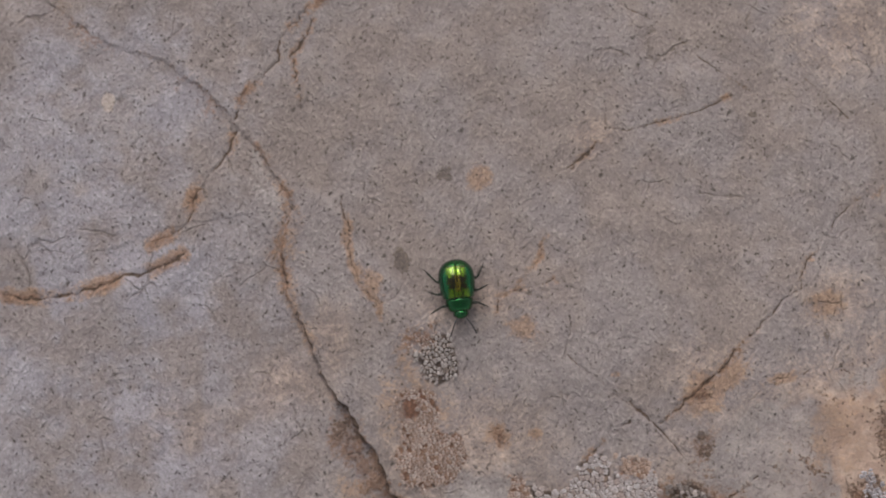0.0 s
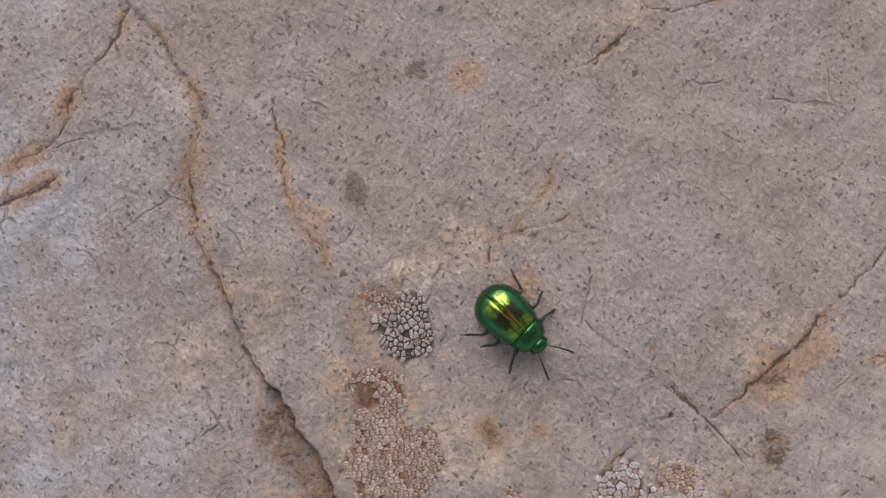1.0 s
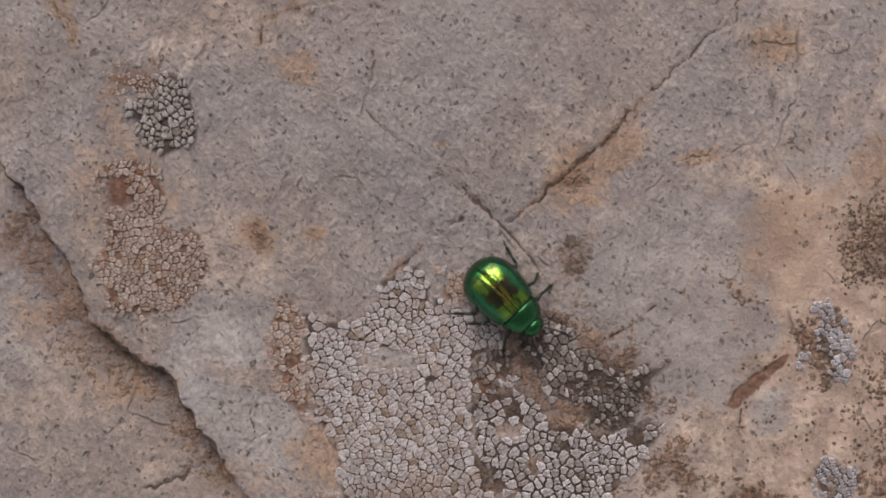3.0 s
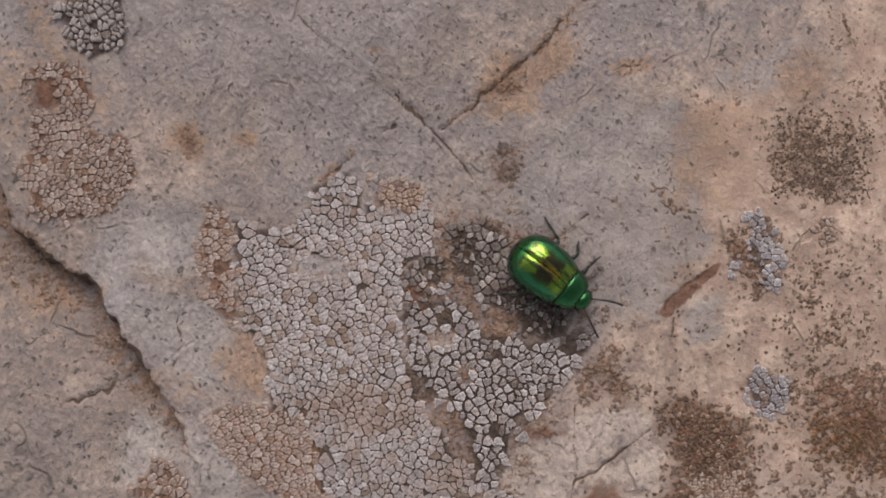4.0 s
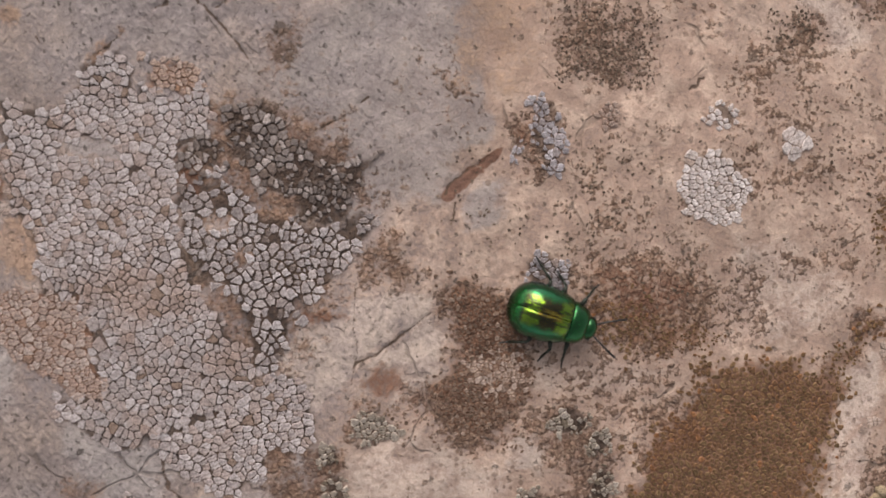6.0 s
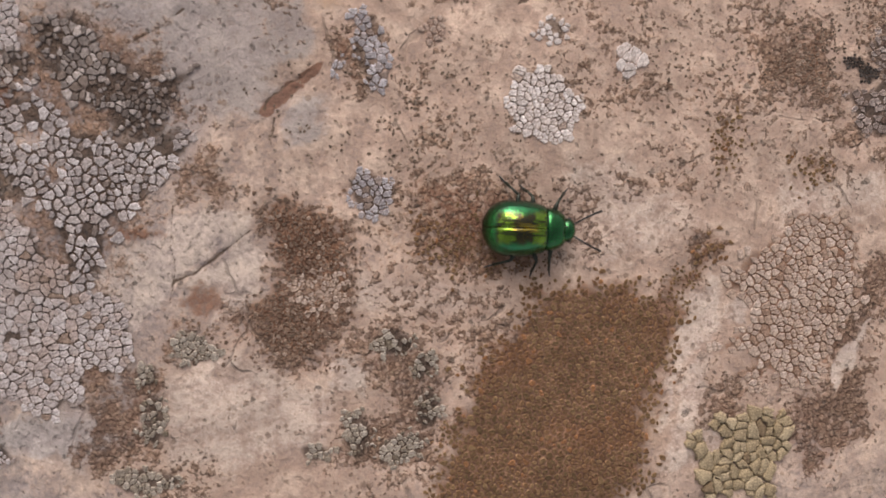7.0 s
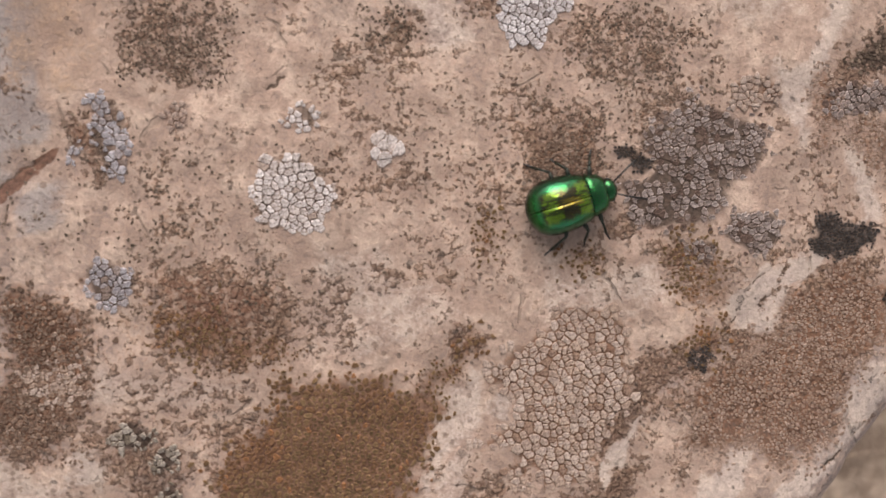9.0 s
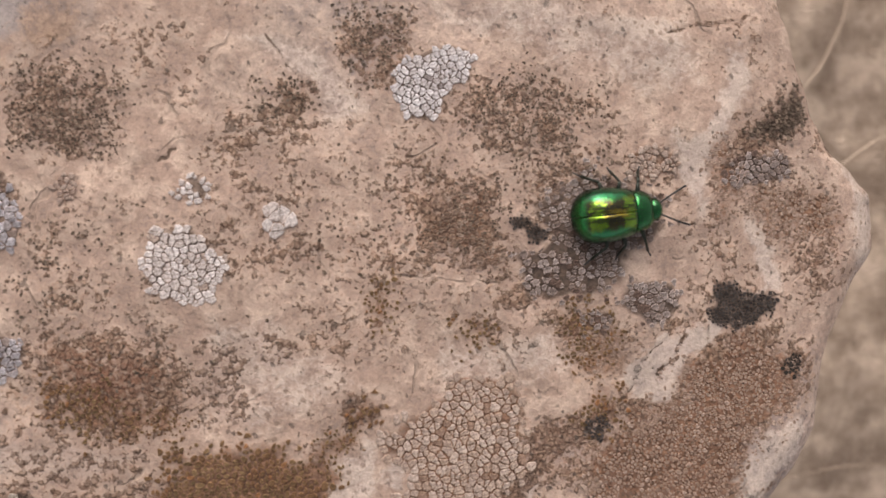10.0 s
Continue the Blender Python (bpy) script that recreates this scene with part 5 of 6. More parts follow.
def build_stone(mat):
    step = 0.19
    y = np.concatenate([np.arange(-112.0, -72.0, 1.2), np.arange(-72.0, 50.0, step), np.arange(50.0, 82.0, 1.2)])
    n, left = len(y), -110.0
    xr = right_edge(y)
    u = np.concatenate([np.arange(-110.0, -68.0, 1.2), np.arange(-68.0, 148.0, step)])
    u = (u - u[0]) / (u[-1] - u[0])
    cols = len(u)
    x = left + u[None, :] * (xr[:, None] - left)
    yy = np.repeat(y[:, None], cols, 1)
    z = surface(x, yy)
    # the rim rounds off towards its edge
    d = xr[:, None] - x
    z = z - 1.5 * np.clip(1 - d / 4.0, 0, 1) ** 2
    masks = stains(x, yy)
    # the sides: rings that go down and out from the rim
    rings_x, rings_y, rings_z = [x.ravel()], [yy.ravel()], [z.ravel()]
    idx = np.arange(n * cols).reshape(n, cols)
    rim = np.concatenate([idx[0, :-1:6], idx[:-1:6, -1], idx[-1, :0:-6], idx[:0:-6, 0]])
    bx, by, bz = x.ravel()[rim], yy.ravel()[rim], z.ravel()[rim]
    cx, cy = 15.0, -15.0
    ox, oy = (bx - cx) / 125, (by - cy) / 97
    length = np.hypot(ox, oy)
    ox, oy = ox / length, oy / length
    faces = []
    quads = np.stack([idx[:-1, :-1], idx[:-1, 1:], idx[1:, 1:], idx[1:, :-1]], -1).reshape(-1, 4)
    top_count = n * cols
    ring_prev = rim
    extra = []
    start = top_count
    for k, (out, down) in enumerate(((0.4, 0.7), (0.6, 2.5), (0.2, 6), (1.0, 14), (3, 28), (5, 50), (3, 80), (6, 120), (8, 200), (14, 310))):
        w = 1.5 * fbm(bx + down, by - down, 12, 3, 95) * min(1, down / 12)
        rings_x.append(bx + ox * (out + w))
        rings_y.append(by + oy * (out + w))
        rings_z.append(bz * max(0, 1 - down / 40) - down)
        ring = start + np.arange(len(rim))
        start += len(rim)
        extra.append(np.stack([ring_prev, ring, np.roll(ring, -1), np.roll(ring_prev, -1)], -1))
        ring_prev = ring
    co = np.stack([np.concatenate(rings_x), np.concatenate(rings_y), np.concatenate(rings_z)], 1) * MM
    quads = np.concatenate([quads] + extra)
    me = bpy.data.meshes.new("stone")
    me.vertices.add(len(co))
    me.vertices.foreach_set("co", co.astype(np.float32).ravel())
    me.loops.add(quads.size)
    me.loops.foreach_set("vertex_index", quads.astype(np.int32).ravel())
    me.polygons.add(len(quads))
    me.polygons.foreach_set("loop_start", np.arange(0, quads.size, 4, dtype=np.int32))
    me.polygons.foreach_set("use_smooth", np.ones(len(quads), bool))
    me.update(calc_edges=True)
    me.validate()
    for key, v in masks.items():
        a = me.attributes.new(key, "FLOAT", "POINT")
        full = np.full(len(co), 0.6 if key == "tan" else 0.0, np.float32)
        full[:top_count] = v.ravel()
        a.data.foreach_set("value", full)
    me.materials.append(mat)
    return tagged(new("boulder", me), "flat grey and tan limestone boulder with cracks and stains", "rock", kind="structure")


build_stone(stone_material())


# ---- the lichens ----
def voronoi_cells(points, size):
    """The cell of each point among its neighbours, as a list of corners."""
    grid = {}
    for k, (px, py) in enumerate(points):
        grid.setdefault((int(px // (2 * size)), int(py // (2 * size))), []).append(k)
    cells = []
    for k, (px, py) in enumerate(points):
        gx, gy = int(px // (2 * size)), int(py // (2 * size))
        near = [j for a in (-1, 0, 1) for b in (-1, 0, 1) for j in grid.get((gx + a, gy + b), ()) if j != k]
        near.sort(key=lambda j: (points[j][0] - px) ** 2 + (points[j][1] - py) ** 2)
        r = 1.3 * size
        poly = [(px + r * math.cos(i * math.pi / 5), py + r * math.sin(i * math.pi / 5)) for i in range(10)]
        for j in near[:16]:
            qx, qy = points[j]
            mx, my, dx, dy = (px + qx) / 2, (py + qy) / 2, qx - px, qy - py
            side = [(x - mx) * dx + (y - my) * dy for x, y in poly]
            if max(side) <= 0:
                continue
            cut = []
            for i, (a, s) in enumerate(zip(poly, side)):
                b2, s2 = poly[(i + 1) % len(poly)], side[(i + 1) % len(poly)]
                if s <= 0:
                    cut.append(a)
                if (s < 0) != (s2 < 0) and s != s2:
                    f = s / (s - s2)
                    cut.append((a[0] + f * (b2[0] - a[0]), a[1] + f * (b2[1] - a[1])))
            poly = cut
            if len(poly) < 3:
                break
        cells.append(poly)
    return cells


def areole(poly, gap, height, rng, dome, spec_rough=0.05, simple=False):
    """One scale of crust: a low, worn plate with blunt corners and a flat, domed or dished top."""
    n = len(poly)
    cx, cy = sum(p[0] for p in poly) / n, sum(p[1] for p in poly) / n
    rnd = []
    for i in range(n):
        a, b = poly[i], poly[(i + 1) % n]
        if simple:
            rnd.append(((a[0] + b[0]) / 2, (a[1] + b[1]) / 2))
        elif math.hypot(b[0] - a[0], b[1] - a[1]) > gap * 1.5:
            for f in (0.13, 0.37, 0.63, 0.87):
                w = rng.normal(0, 0.05) if 0.2 < f < 0.8 else 0.0
                rnd.append((a[0] + f * (b[0] - a[0]) + w * (b[1] - a[1]), a[1] + f * (b[1] - a[1]) - w * (b[0] - a[0])))
        else:
            rnd.append(((a[0] + b[0]) / 2, (a[1] + b[1]) / 2))
    size = sum(math.hypot(p[0] - cx, p[1] - cy) for p in rnd) / len(rnd)
    if size < gap * 0.9 or len(rnd) < 4:
        return None
    k = 1 - gap * 0.5 / size
    verts, faces, m = [], [], len(rnd)
    tx, ty = rng.normal(0, 0.04), rng.normal(0, 0.04)
    ripple = [1 + rng.normal(0, spec_rough) for _ in rnd]
    levels = ((k * 1.02, -0.30), (k, height * 0.7), (k * 0.94, height), (k * 0.78, height * (1 + dome)))
    if simple:
        levels = ((k, -0.2), (k * 0.92, height), (k * 0.58, height * 0.75))
    for scale, up in levels:
        for (px, py), j in zip(rnd, ripple):
            dx, dy = (px - cx) * scale * j, (py - cy) * scale * j
            lift = (tx * dx + ty * dy + rng.normal(0, 0.05 * height)) if up > 0 else 0
            verts.append((dx * MM, dy * MM, (up + lift) * MM))
    for ring in range(len(levels) - 1):
        for i in range(m):
            i2 = (i + 1) % m
            faces.append((ring * m + i, ring * m + i2, (ring + 1) * m + i2, (ring + 1) * m + i))
    faces.append(tuple((len(levels) - 1) * m + i for i in range(m)))
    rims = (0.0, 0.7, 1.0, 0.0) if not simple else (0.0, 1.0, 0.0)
    return (cx, cy), verts, faces, [v for v in rims for _ in range(m)]


def build_lichen(key):
    spec = LICHEN[key]
    rng = np.random.default_rng(spec["seed"])
    size = spec["size"]
    before = [s for s in LICHEN.values() if s["seed"] < spec["seed"] and s["size"] > 0.5]
    pts, kept = [], []
    for outline in spec["outlines"]:
        xs, ys = [p[0] for p in outline], [p[1] for p in outline]
        gx, gy = np.meshgrid(np.arange(min(xs) - 2, max(xs) + 2, size), np.arange(min(ys) - 2, max(ys) + 2, size * 0.87))
        gx = gx + (np.arange(gx.shape[0]) % 2)[:, None] * size / 2
        gx, gy = gx + rng.normal(0, spec["jitter"] * size, gx.shape), gy + rng.normal(0, spec["jitter"] * size, gy.shape)
        e = spread(gx, gy, outline, spec["fray"])
        soft = spec["soft"]
        keep = rng.random(gx.shape) < spec["fill"] * np.clip(0.5 + e / (2 * soft), 0, 1)
        for hole in spec["voids"]:
            keep &= inside(gx, gy, hole) < 0.1
        if size > 0.5:
            for other in before:
                for patch in other["outlines"]:
                    free = spread(gx, gy, patch, other["fray"]) < 0.1
                    for hole in other["voids"]:
                        free |= inside(gx, gy, hole) > 0
                    keep &= free
        if spec["holes"]:
            keep &= vnoise(gx, gy, 5.0, spec["seed"]) > spec["holes"] - 0.5
        around = (e > -2.2 * size - soft) & (rng.random(gx.shape) > spec["merge"])
        for px, py, k in zip(gx[around], gy[around], keep[around]):
            if all((px - q[0]) ** 2 + (py - q[1]) ** 2 > (0.40 * size) ** 2 for q in pts[-60:]):
                pts.append((float(px), float(py)))
                kept.append(bool(k))
    cells = voronoi_cells(pts, size)
    cs = np.array(pts)
    zs = surface(cs[:, 0].copy(), cs[:, 1].copy())
    rim = right_edge(cs[:, 1]) - cs[:, 0]
    zs = zs - 1.5 * np.clip(1 - rim / 4.0, 0, 1) ** 2
    order = np.argsort(np.hypot(cs[:, 0] - spec["near"][0], cs[:, 1] - spec["near"][1]))
    root = new("lichen")
    root.empty_display_size = 0.003
    mx, my = cs.mean(0)
    mz = float(zs.mean())
    root.location = (mx * MM, my * MM, mz * MM)
    tagged(root, spec["label"], "lichen", "crustose lichens on the boulder")
    rest_v, rest_f, rest_r, made = [], [], [], 0
    for k in order:
        if len(cells[k]) < 3 or not kept[k]:
            continue
        a = areole(cells[k], spec["gap"] * (0.7 + 0.6 * rng.random()), spec["height"] * (0.7 + 0.7 * rng.random()), rng, spec["dome"], spec["rough"], size < 0.5)
        if a is None:
            continue
        (cx, cy), verts, faces, rims = a
        at = ((cx - mx) * MM, (cy - my) * MM, (zs[k] - mz) * MM)
        if made < spec["parts"]:
            ob = link("areole", verts, faces, spec["mat"], root, True)
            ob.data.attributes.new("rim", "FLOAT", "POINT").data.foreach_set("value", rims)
            ob.location = at
            made += 1
        else:
            o = len(rest_v)
            rest_v += [(v[0] + at[0], v[1] + at[1], v[2] + at[2]) for v in verts]
            rest_f += [tuple(i + o for i in f) for f in faces]
            rest_r += rims
    if rest_f:
        rest = tagged(link("crust", rest_v, rest_f, spec["mat"], root, True), kind="stuff")
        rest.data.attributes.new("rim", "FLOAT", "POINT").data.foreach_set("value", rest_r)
    return root


WHITE = lichen_material("chalk_white_lichen", (0.48, 0.437, 0.432), (0.67, 0.628, 0.625), (0.26, 0.22, 0.21), 0.04, (0.40, 0.34, 0.31))
CHALK = lichen_material("chalk_lichen", (0.50, 0.435, 0.405), (0.72, 0.660, 0.640), (0.40, 0.31, 0.26), 0.05, (0.50, 0.395, 0.34), 0.90, 1.14)
GREYISH = lichen_material("pale_grey_lichen", (0.365, 0.316, 0.303), (0.520, 0.470, 0.463), (0.27, 0.195, 0.155), 0.07, (0.345, 0.240, 0.190), 0.87, 1.18)
PINKISH = lichen_material("pinkish_lichen", (0.33, 0.235, 0.19), (0.45, 0.355, 0.30), (0.32, 0.19, 0.125), 0.06, (0.33, 0.205, 0.145))
DARKISH = lichen_material("dark_grey_lichen", (0.125, 0.102, 0.092), (0.31, 0.268, 0.25), (0.40, 0.345, 0.32), 0.2, (0.19, 0.132, 0.100))
ROUGH = lichen_material("rough_grey_lichen", (0.31, 0.268, 0.260), (0.59, 0.542, 0.538), (0.22, 0.175, 0.155), 0.10, (0.44, 0.365, 0.33), 0.76, 1.28)
CUPPED = lichen_material("grey_brown_lichen", (0.25, 0.192, 0.170), (0.47, 0.395, 0.365), (0.17, 0.112, 0.09), 0.14, (0.29, 0.205, 0.168), 0.62, 1.36)
TANNISH = lichen_material("tan_lichen", (0.34, 0.252, 0.205), (0.47, 0.375, 0.318), (0.26, 0.17, 0.125), 0.08, (0.36, 0.25, 0.18))
OLIVE = lichen_material("olive_brown_lichen", (0.125, 0.078, 0.040), (0.240, 0.152, 0.079), (0.29, 0.140, 0.065), 0.06, (0.20, 0.098, 0.050), 0.80, 1.30)
RUSTY = lichen_material("rusty_pink_lichen", (0.335, 0.246, 0.205), (0.47, 0.385, 0.340), (0.30, 0.195, 0.145), 0.06, (0.375, 0.250, 0.195), 0.86, 1.16)
REDBROWN = lichen_material("red_brown_lichen", (0.145, 0.096, 0.070), (0.29, 0.205, 0.155), (0.35, 0.26, 0.205), 0.10, (0.21, 0.122, 0.083), 0.78, 1.30)
GREENISH = lichen_material("greenish_lichen", (0.285, 0.222, 0.140), (0.42, 0.340, 0.228), (0.20, 0.145, 0.09), 0.1, (0.31, 0.235, 0.14))
SOOTY = lichen_material("sooty_brown_lichen", (0.090, 0.067, 0.051), (0.21, 0.155, 0.118), (0.27, 0.20, 0.15), 0.15, (0.12, 0.083, 0.060))
BLACKISH = lichen_material("black_crust", (0.036, 0.030, 0.028), (0.088, 0.074, 0.069), (0.14, 0.11, 0.095), 0.12, (0.03, 0.025, 0.02))
PALE = lichen_material("pale_scale_lichen", (0.33, 0.285, 0.265), (0.48, 0.43, 0.405), (0.24, 0.19, 0.165), 0.08, (0.38, 0.30, 0.255), 0.86, 1.16)
BLUISH = lichen_material("bluish_grey_lichen", (0.33, 0.300, 0.31), (0.56, 0.525, 0.545), (0.30, 0.225, 0.19), 0.12, (0.40, 0.325, 0.30), 0.74, 1.25)
DUN = lichen_material("dun_brown_lichen", (0.275, 0.190, 0.145), (0.41, 0.305, 0.245), (0.23, 0.150, 0.108), 0.08, (0.30, 0.195, 0.143), 0.86, 1.16)
MOSSY = lichen_material("grey_green_lichen", (0.27, 0.225, 0.182), (0.46, 0.405, 0.345), (0.20, 0.16, 0.12), 0.1, (0.33, 0.27, 0.21), 0.74, 1.28)
MATS = {"white": WHITE, "chalk": CHALK, "moss": MOSSY, "dun": DUN, "pale": PALE, "blue": BLUISH, "grey": GREYISH, "pink": PINKISH, "dark": DARKISH, "tan": TANNISH, "olive": OLIVE, "green": GREENISH, "soot": SOOTY, "rough": ROUGH, "black": BLACKISH, "cup": CUPPED, "rust": RUSTY, "redbrown": REDBROWN}
for key in LICHEN:
    LICHEN[key]["mat"] = MATS[LICHEN[key]["colour"]]
    build_lichen(key)


# ---- the beetle ----
def part(name, verts, faces, mat, parent, label="", smooth=True):
    ob = link(name, [(x * MM, y * MM, z * MM) for x, y, z in verts], faces, mat, parent, smooth)
    return tagged(ob, label)


def shell_material():
    m, t, b = material("green_metallic_shell")
    co = node(t, "ShaderNodeMapping", Vector=t.nodes.new("ShaderNodeTexCoord").outputs["Object"], Scale=(1000, 1000, 1000)).outputs[0]
    xyz = node(t, "ShaderNodeSeparateXYZ", Vector=co)
    across = calc(t, "ABSOLUTE", xyz.outputs[1])
    blur = node(t, "ShaderNodeTexNoise", Vector=co, Scale=0.9, Detail=3.0).outputs[0]
    streak = node(t, "ShaderNodeTexNoise", Vector=node(t, "ShaderNodeMapping", Vector=co, Scale=(0.35, 1.6, 0.6)).outputs[0], Scale=1.6, Detail=3.0).outputs[0]
    along = calc(t, "MULTIPLY_ADD", calc(t, "SUBTRACT", streak, 0.5), 1.5, xyz.outputs[0])

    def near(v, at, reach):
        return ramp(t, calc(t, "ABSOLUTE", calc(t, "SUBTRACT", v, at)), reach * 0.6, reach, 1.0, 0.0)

    # a dark reflection with golden ends, painted into the colour along the middle
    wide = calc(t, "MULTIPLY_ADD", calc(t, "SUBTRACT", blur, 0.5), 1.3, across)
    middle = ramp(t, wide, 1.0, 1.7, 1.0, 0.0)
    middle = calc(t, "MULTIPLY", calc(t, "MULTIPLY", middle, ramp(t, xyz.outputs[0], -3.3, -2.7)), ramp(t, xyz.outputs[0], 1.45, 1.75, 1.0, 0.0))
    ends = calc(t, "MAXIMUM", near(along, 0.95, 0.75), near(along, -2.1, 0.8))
    gold_glint = calc(t, "MULTIPLY", calc(t, "MULTIPLY", near(across, 0.16, 0.3), ramp(t, streak, 0.48, 0.56)), near(xyz.outputs[0], -0.4, 1.5))
    dark_streak = calc(t, "MULTIPLY", near(across, 0.45, 0.35), ramp(t, streak, 0.52, 0.57, 1.0, 0.0))
    col = mix(t, ramp(t, across, 0.9, 2.3), (0.012, 0.175, 0.032), (0.008, 0.130, 0.058))
    col = mix(t, ramp(t, xyz.outputs[0], 1.5, 1.8, 0.0, 0.7), col, (0.009, 0.085, 0.020))
    # painted reflections: dark middle, golden ends, thin gold and dark streaks
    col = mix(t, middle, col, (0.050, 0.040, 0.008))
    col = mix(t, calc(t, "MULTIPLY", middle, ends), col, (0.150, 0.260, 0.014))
    col = mix(t, calc(t, "MULTIPLY", gold_glint, 0.8), col, (0.30, 0.22, 0.025))
    col = mix(t, calc(t, "MULTIPLY", calc(t, "MULTIPLY", dark_streak, middle), 0.7), col, (0.022, 0.018, 0.006))
    # flanks coloured darker towards the underside
    col = mix(t, ramp(t, xyz.outputs[2], 2.6, 1.3), col, (0.005, 0.050, 0.020))
    dots = node(t, "ShaderNodeTexVoronoi", Vector=co, Scale=6.5).outputs["Distance"]
    pits = ramp(t, dots, 0.10, 0.26, 1.0, 0.0)
    col = mix(t, calc(t, "MULTIPLY", pits, 0.5), col, (0.004, 0.05, 0.012))
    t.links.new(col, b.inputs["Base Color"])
    b.inputs["Metallic"].default_value = 1.0
    t.links.new(ramp(t, blur, 0.3, 0.7, 0.08, 0.14), b.inputs["Roughness"])
    b.inputs["Coat Weight"].default_value, b.inputs["Coat Roughness"].default_value = 0.7, 0.07
    bump(t, b, calc(t, "SUBTRACT", calc(t, "MULTIPLY", blur, 2.2), pits), 0.10, 0.7)
    return m


def plain_material(name, colour, rough, metal=0.0):
    m, t, b = material(name)
    co = t.nodes.new("ShaderNodeTexCoord").outputs["Object"]
    col = mix(t, grain(t, co, 0.2), tuple(0.7 * c for c in colour), tuple(1.3 * c for c in colour))
    t.links.new(col, b.inputs["Base Color"])
    b.inputs["Roughness"].default_value, b.inputs["Metallic"].default_value = rough, metal
    return m


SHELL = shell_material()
LEG = plain_material("dark_green_leg", (0.020, 0.024, 0.016), 0.35, 0.4)
BLACK = plain_material("black_chitin", (0.012, 0.010, 0.009), 0.3)


def loft(rings, closed_ends=True):
    """Faces between rings of equal length."""
    verts = [v for r in rings for v in r]
    m, n = len(rings[0]), len(rings)
    faces = [(k * m + i, k * m + (i + 1) % m, (k + 1) * m + (i + 1) % m, (k + 1) * m + i) for k in range(n - 1) for i in range(m)]
    if closed_ends:
        faces += [tuple(range(m))[::-1], tuple((n - 1) * m + i for i in range(m))]
    return verts, faces


def tube(points, radii, sides=8):
    rings = []
    for k, (p, r) in enumerate(zip(points, radii)):
        a, b = Vector(points[max(0, k - 1)]), Vector(points[min(len(points) - 1, k + 1)])
        d = (b - a).normalized()
        u = d.cross(Vector((0, 0, 1))).normalized() if abs(d.z) < 0.95 else Vector((1, 0, 0))
        w = d.cross(u)
        rings.append([tuple(Vector(p) + r * (math.cos(q) * u + math.sin(q) * w)) for q in (2 * math.pi * i / sides for i in range(sides))])
    return loft(rings)


def elytron(side):
    rings, n, m = [], 34, 22
    for k in range(n):
        s = 0.5 - 0.5 * math.cos(math.pi * (k / (n - 1)) * 0.994)
        x = 1.62 - 5.60 * s
        w = 2.55 * ((1 - 0.17 * ((0.5 - s) / 0.5) ** 2.6) if s < 0.5 else max(0.001, 1 - ((s - 0.5) / 0.5) ** 2.5) ** 0.5)
        h = 2.45 * ((1 - 0.24 * ((0.42 - s) / 0.42) ** 2) if s < 0.42 else max(0.001, 1 - ((s - 0.42) / 0.58) ** 2.3) ** 0.62)
        line = []
        for i in range(m):
            q = radians(104) * i / (m - 1)
            y = w * math.sin(q) ** 0.94
            z = 1.15 + h * (math.copysign(abs(math.cos(q)) ** 0.9, math.cos(q)) if i < m - 1 else -0.2)
            z -= 0.07 * math.exp(-(y / 0.07) ** 2)
            line.append((x, side * (y + 0.015), z))
        rings.append(line)
    verts = [v for r in rings for v in r]
    faces = []
    for k in range(n - 1):
        for i in range(m - 1):
            f = (k * m + i, k * m + i + 1, (k + 1) * m + i + 1, (k + 1) * m + i)
            faces.append(f if side < 0 else f[::-1])
    return verts, faces


def dome(x0, x1, w0, w1, h0, h1, z0, power, n=14, m=24, lip=0.0):
    """A convex plate: width and height run from w0, h0 at x0 to w1, h1 at x1, with rounded ends."""
    rings = []
    for k in range(n):
        s = k / (n - 1)
        e = max(0.02, 1 - abs(2 * s - 1) ** power) ** 0.5
        e = 0.72 + 0.28 * e if 0 < k < n - 1 else 0.66
        w, h = (w0 + (w1 - w0) * s) * e, (h0 + (h1 - h0) * s) * e
        x = x0 + (x1 - x0) * s
        ring = []
        for i in range(m):
            q = 2 * math.pi * i / m
            y, z = w * math.cos(q), h * math.sin(q) * (1.0 if math.sin(q) > 0 else 0.75)
            ring.append((x + lip * abs(y) / max(w, 0.01) * (1 if s > 0.5 else 0), y, z0 + z))
        rings.append(ring)
    return loft(rings)


def ball(cx, cy, cz, rx, ry, rz, n=12, m=18):
    rings = []
    for k in range(n):
        q = math.pi * (k + 0.15) / (n - 0.7)
        rings.append([(cx + rx * math.cos(q), cy + ry * math.sin(q) * math.cos(a), cz + rz * math.sin(q) * math.sin(a)) for a in (2 * math.pi * i / m for i in range(m))])
    return loft(rings)


LEGS = []
# hip, foot (neutral), phase of the step
LEG_PLAN = (("front", 2.5, 1.35, 0.95, 2.9, 0.0), ("middle", 0.7, 1.9, -0.55, 2.45, 0.5), ("hind", -0.8, 2.0, -2.3, 2.35, 0.0))


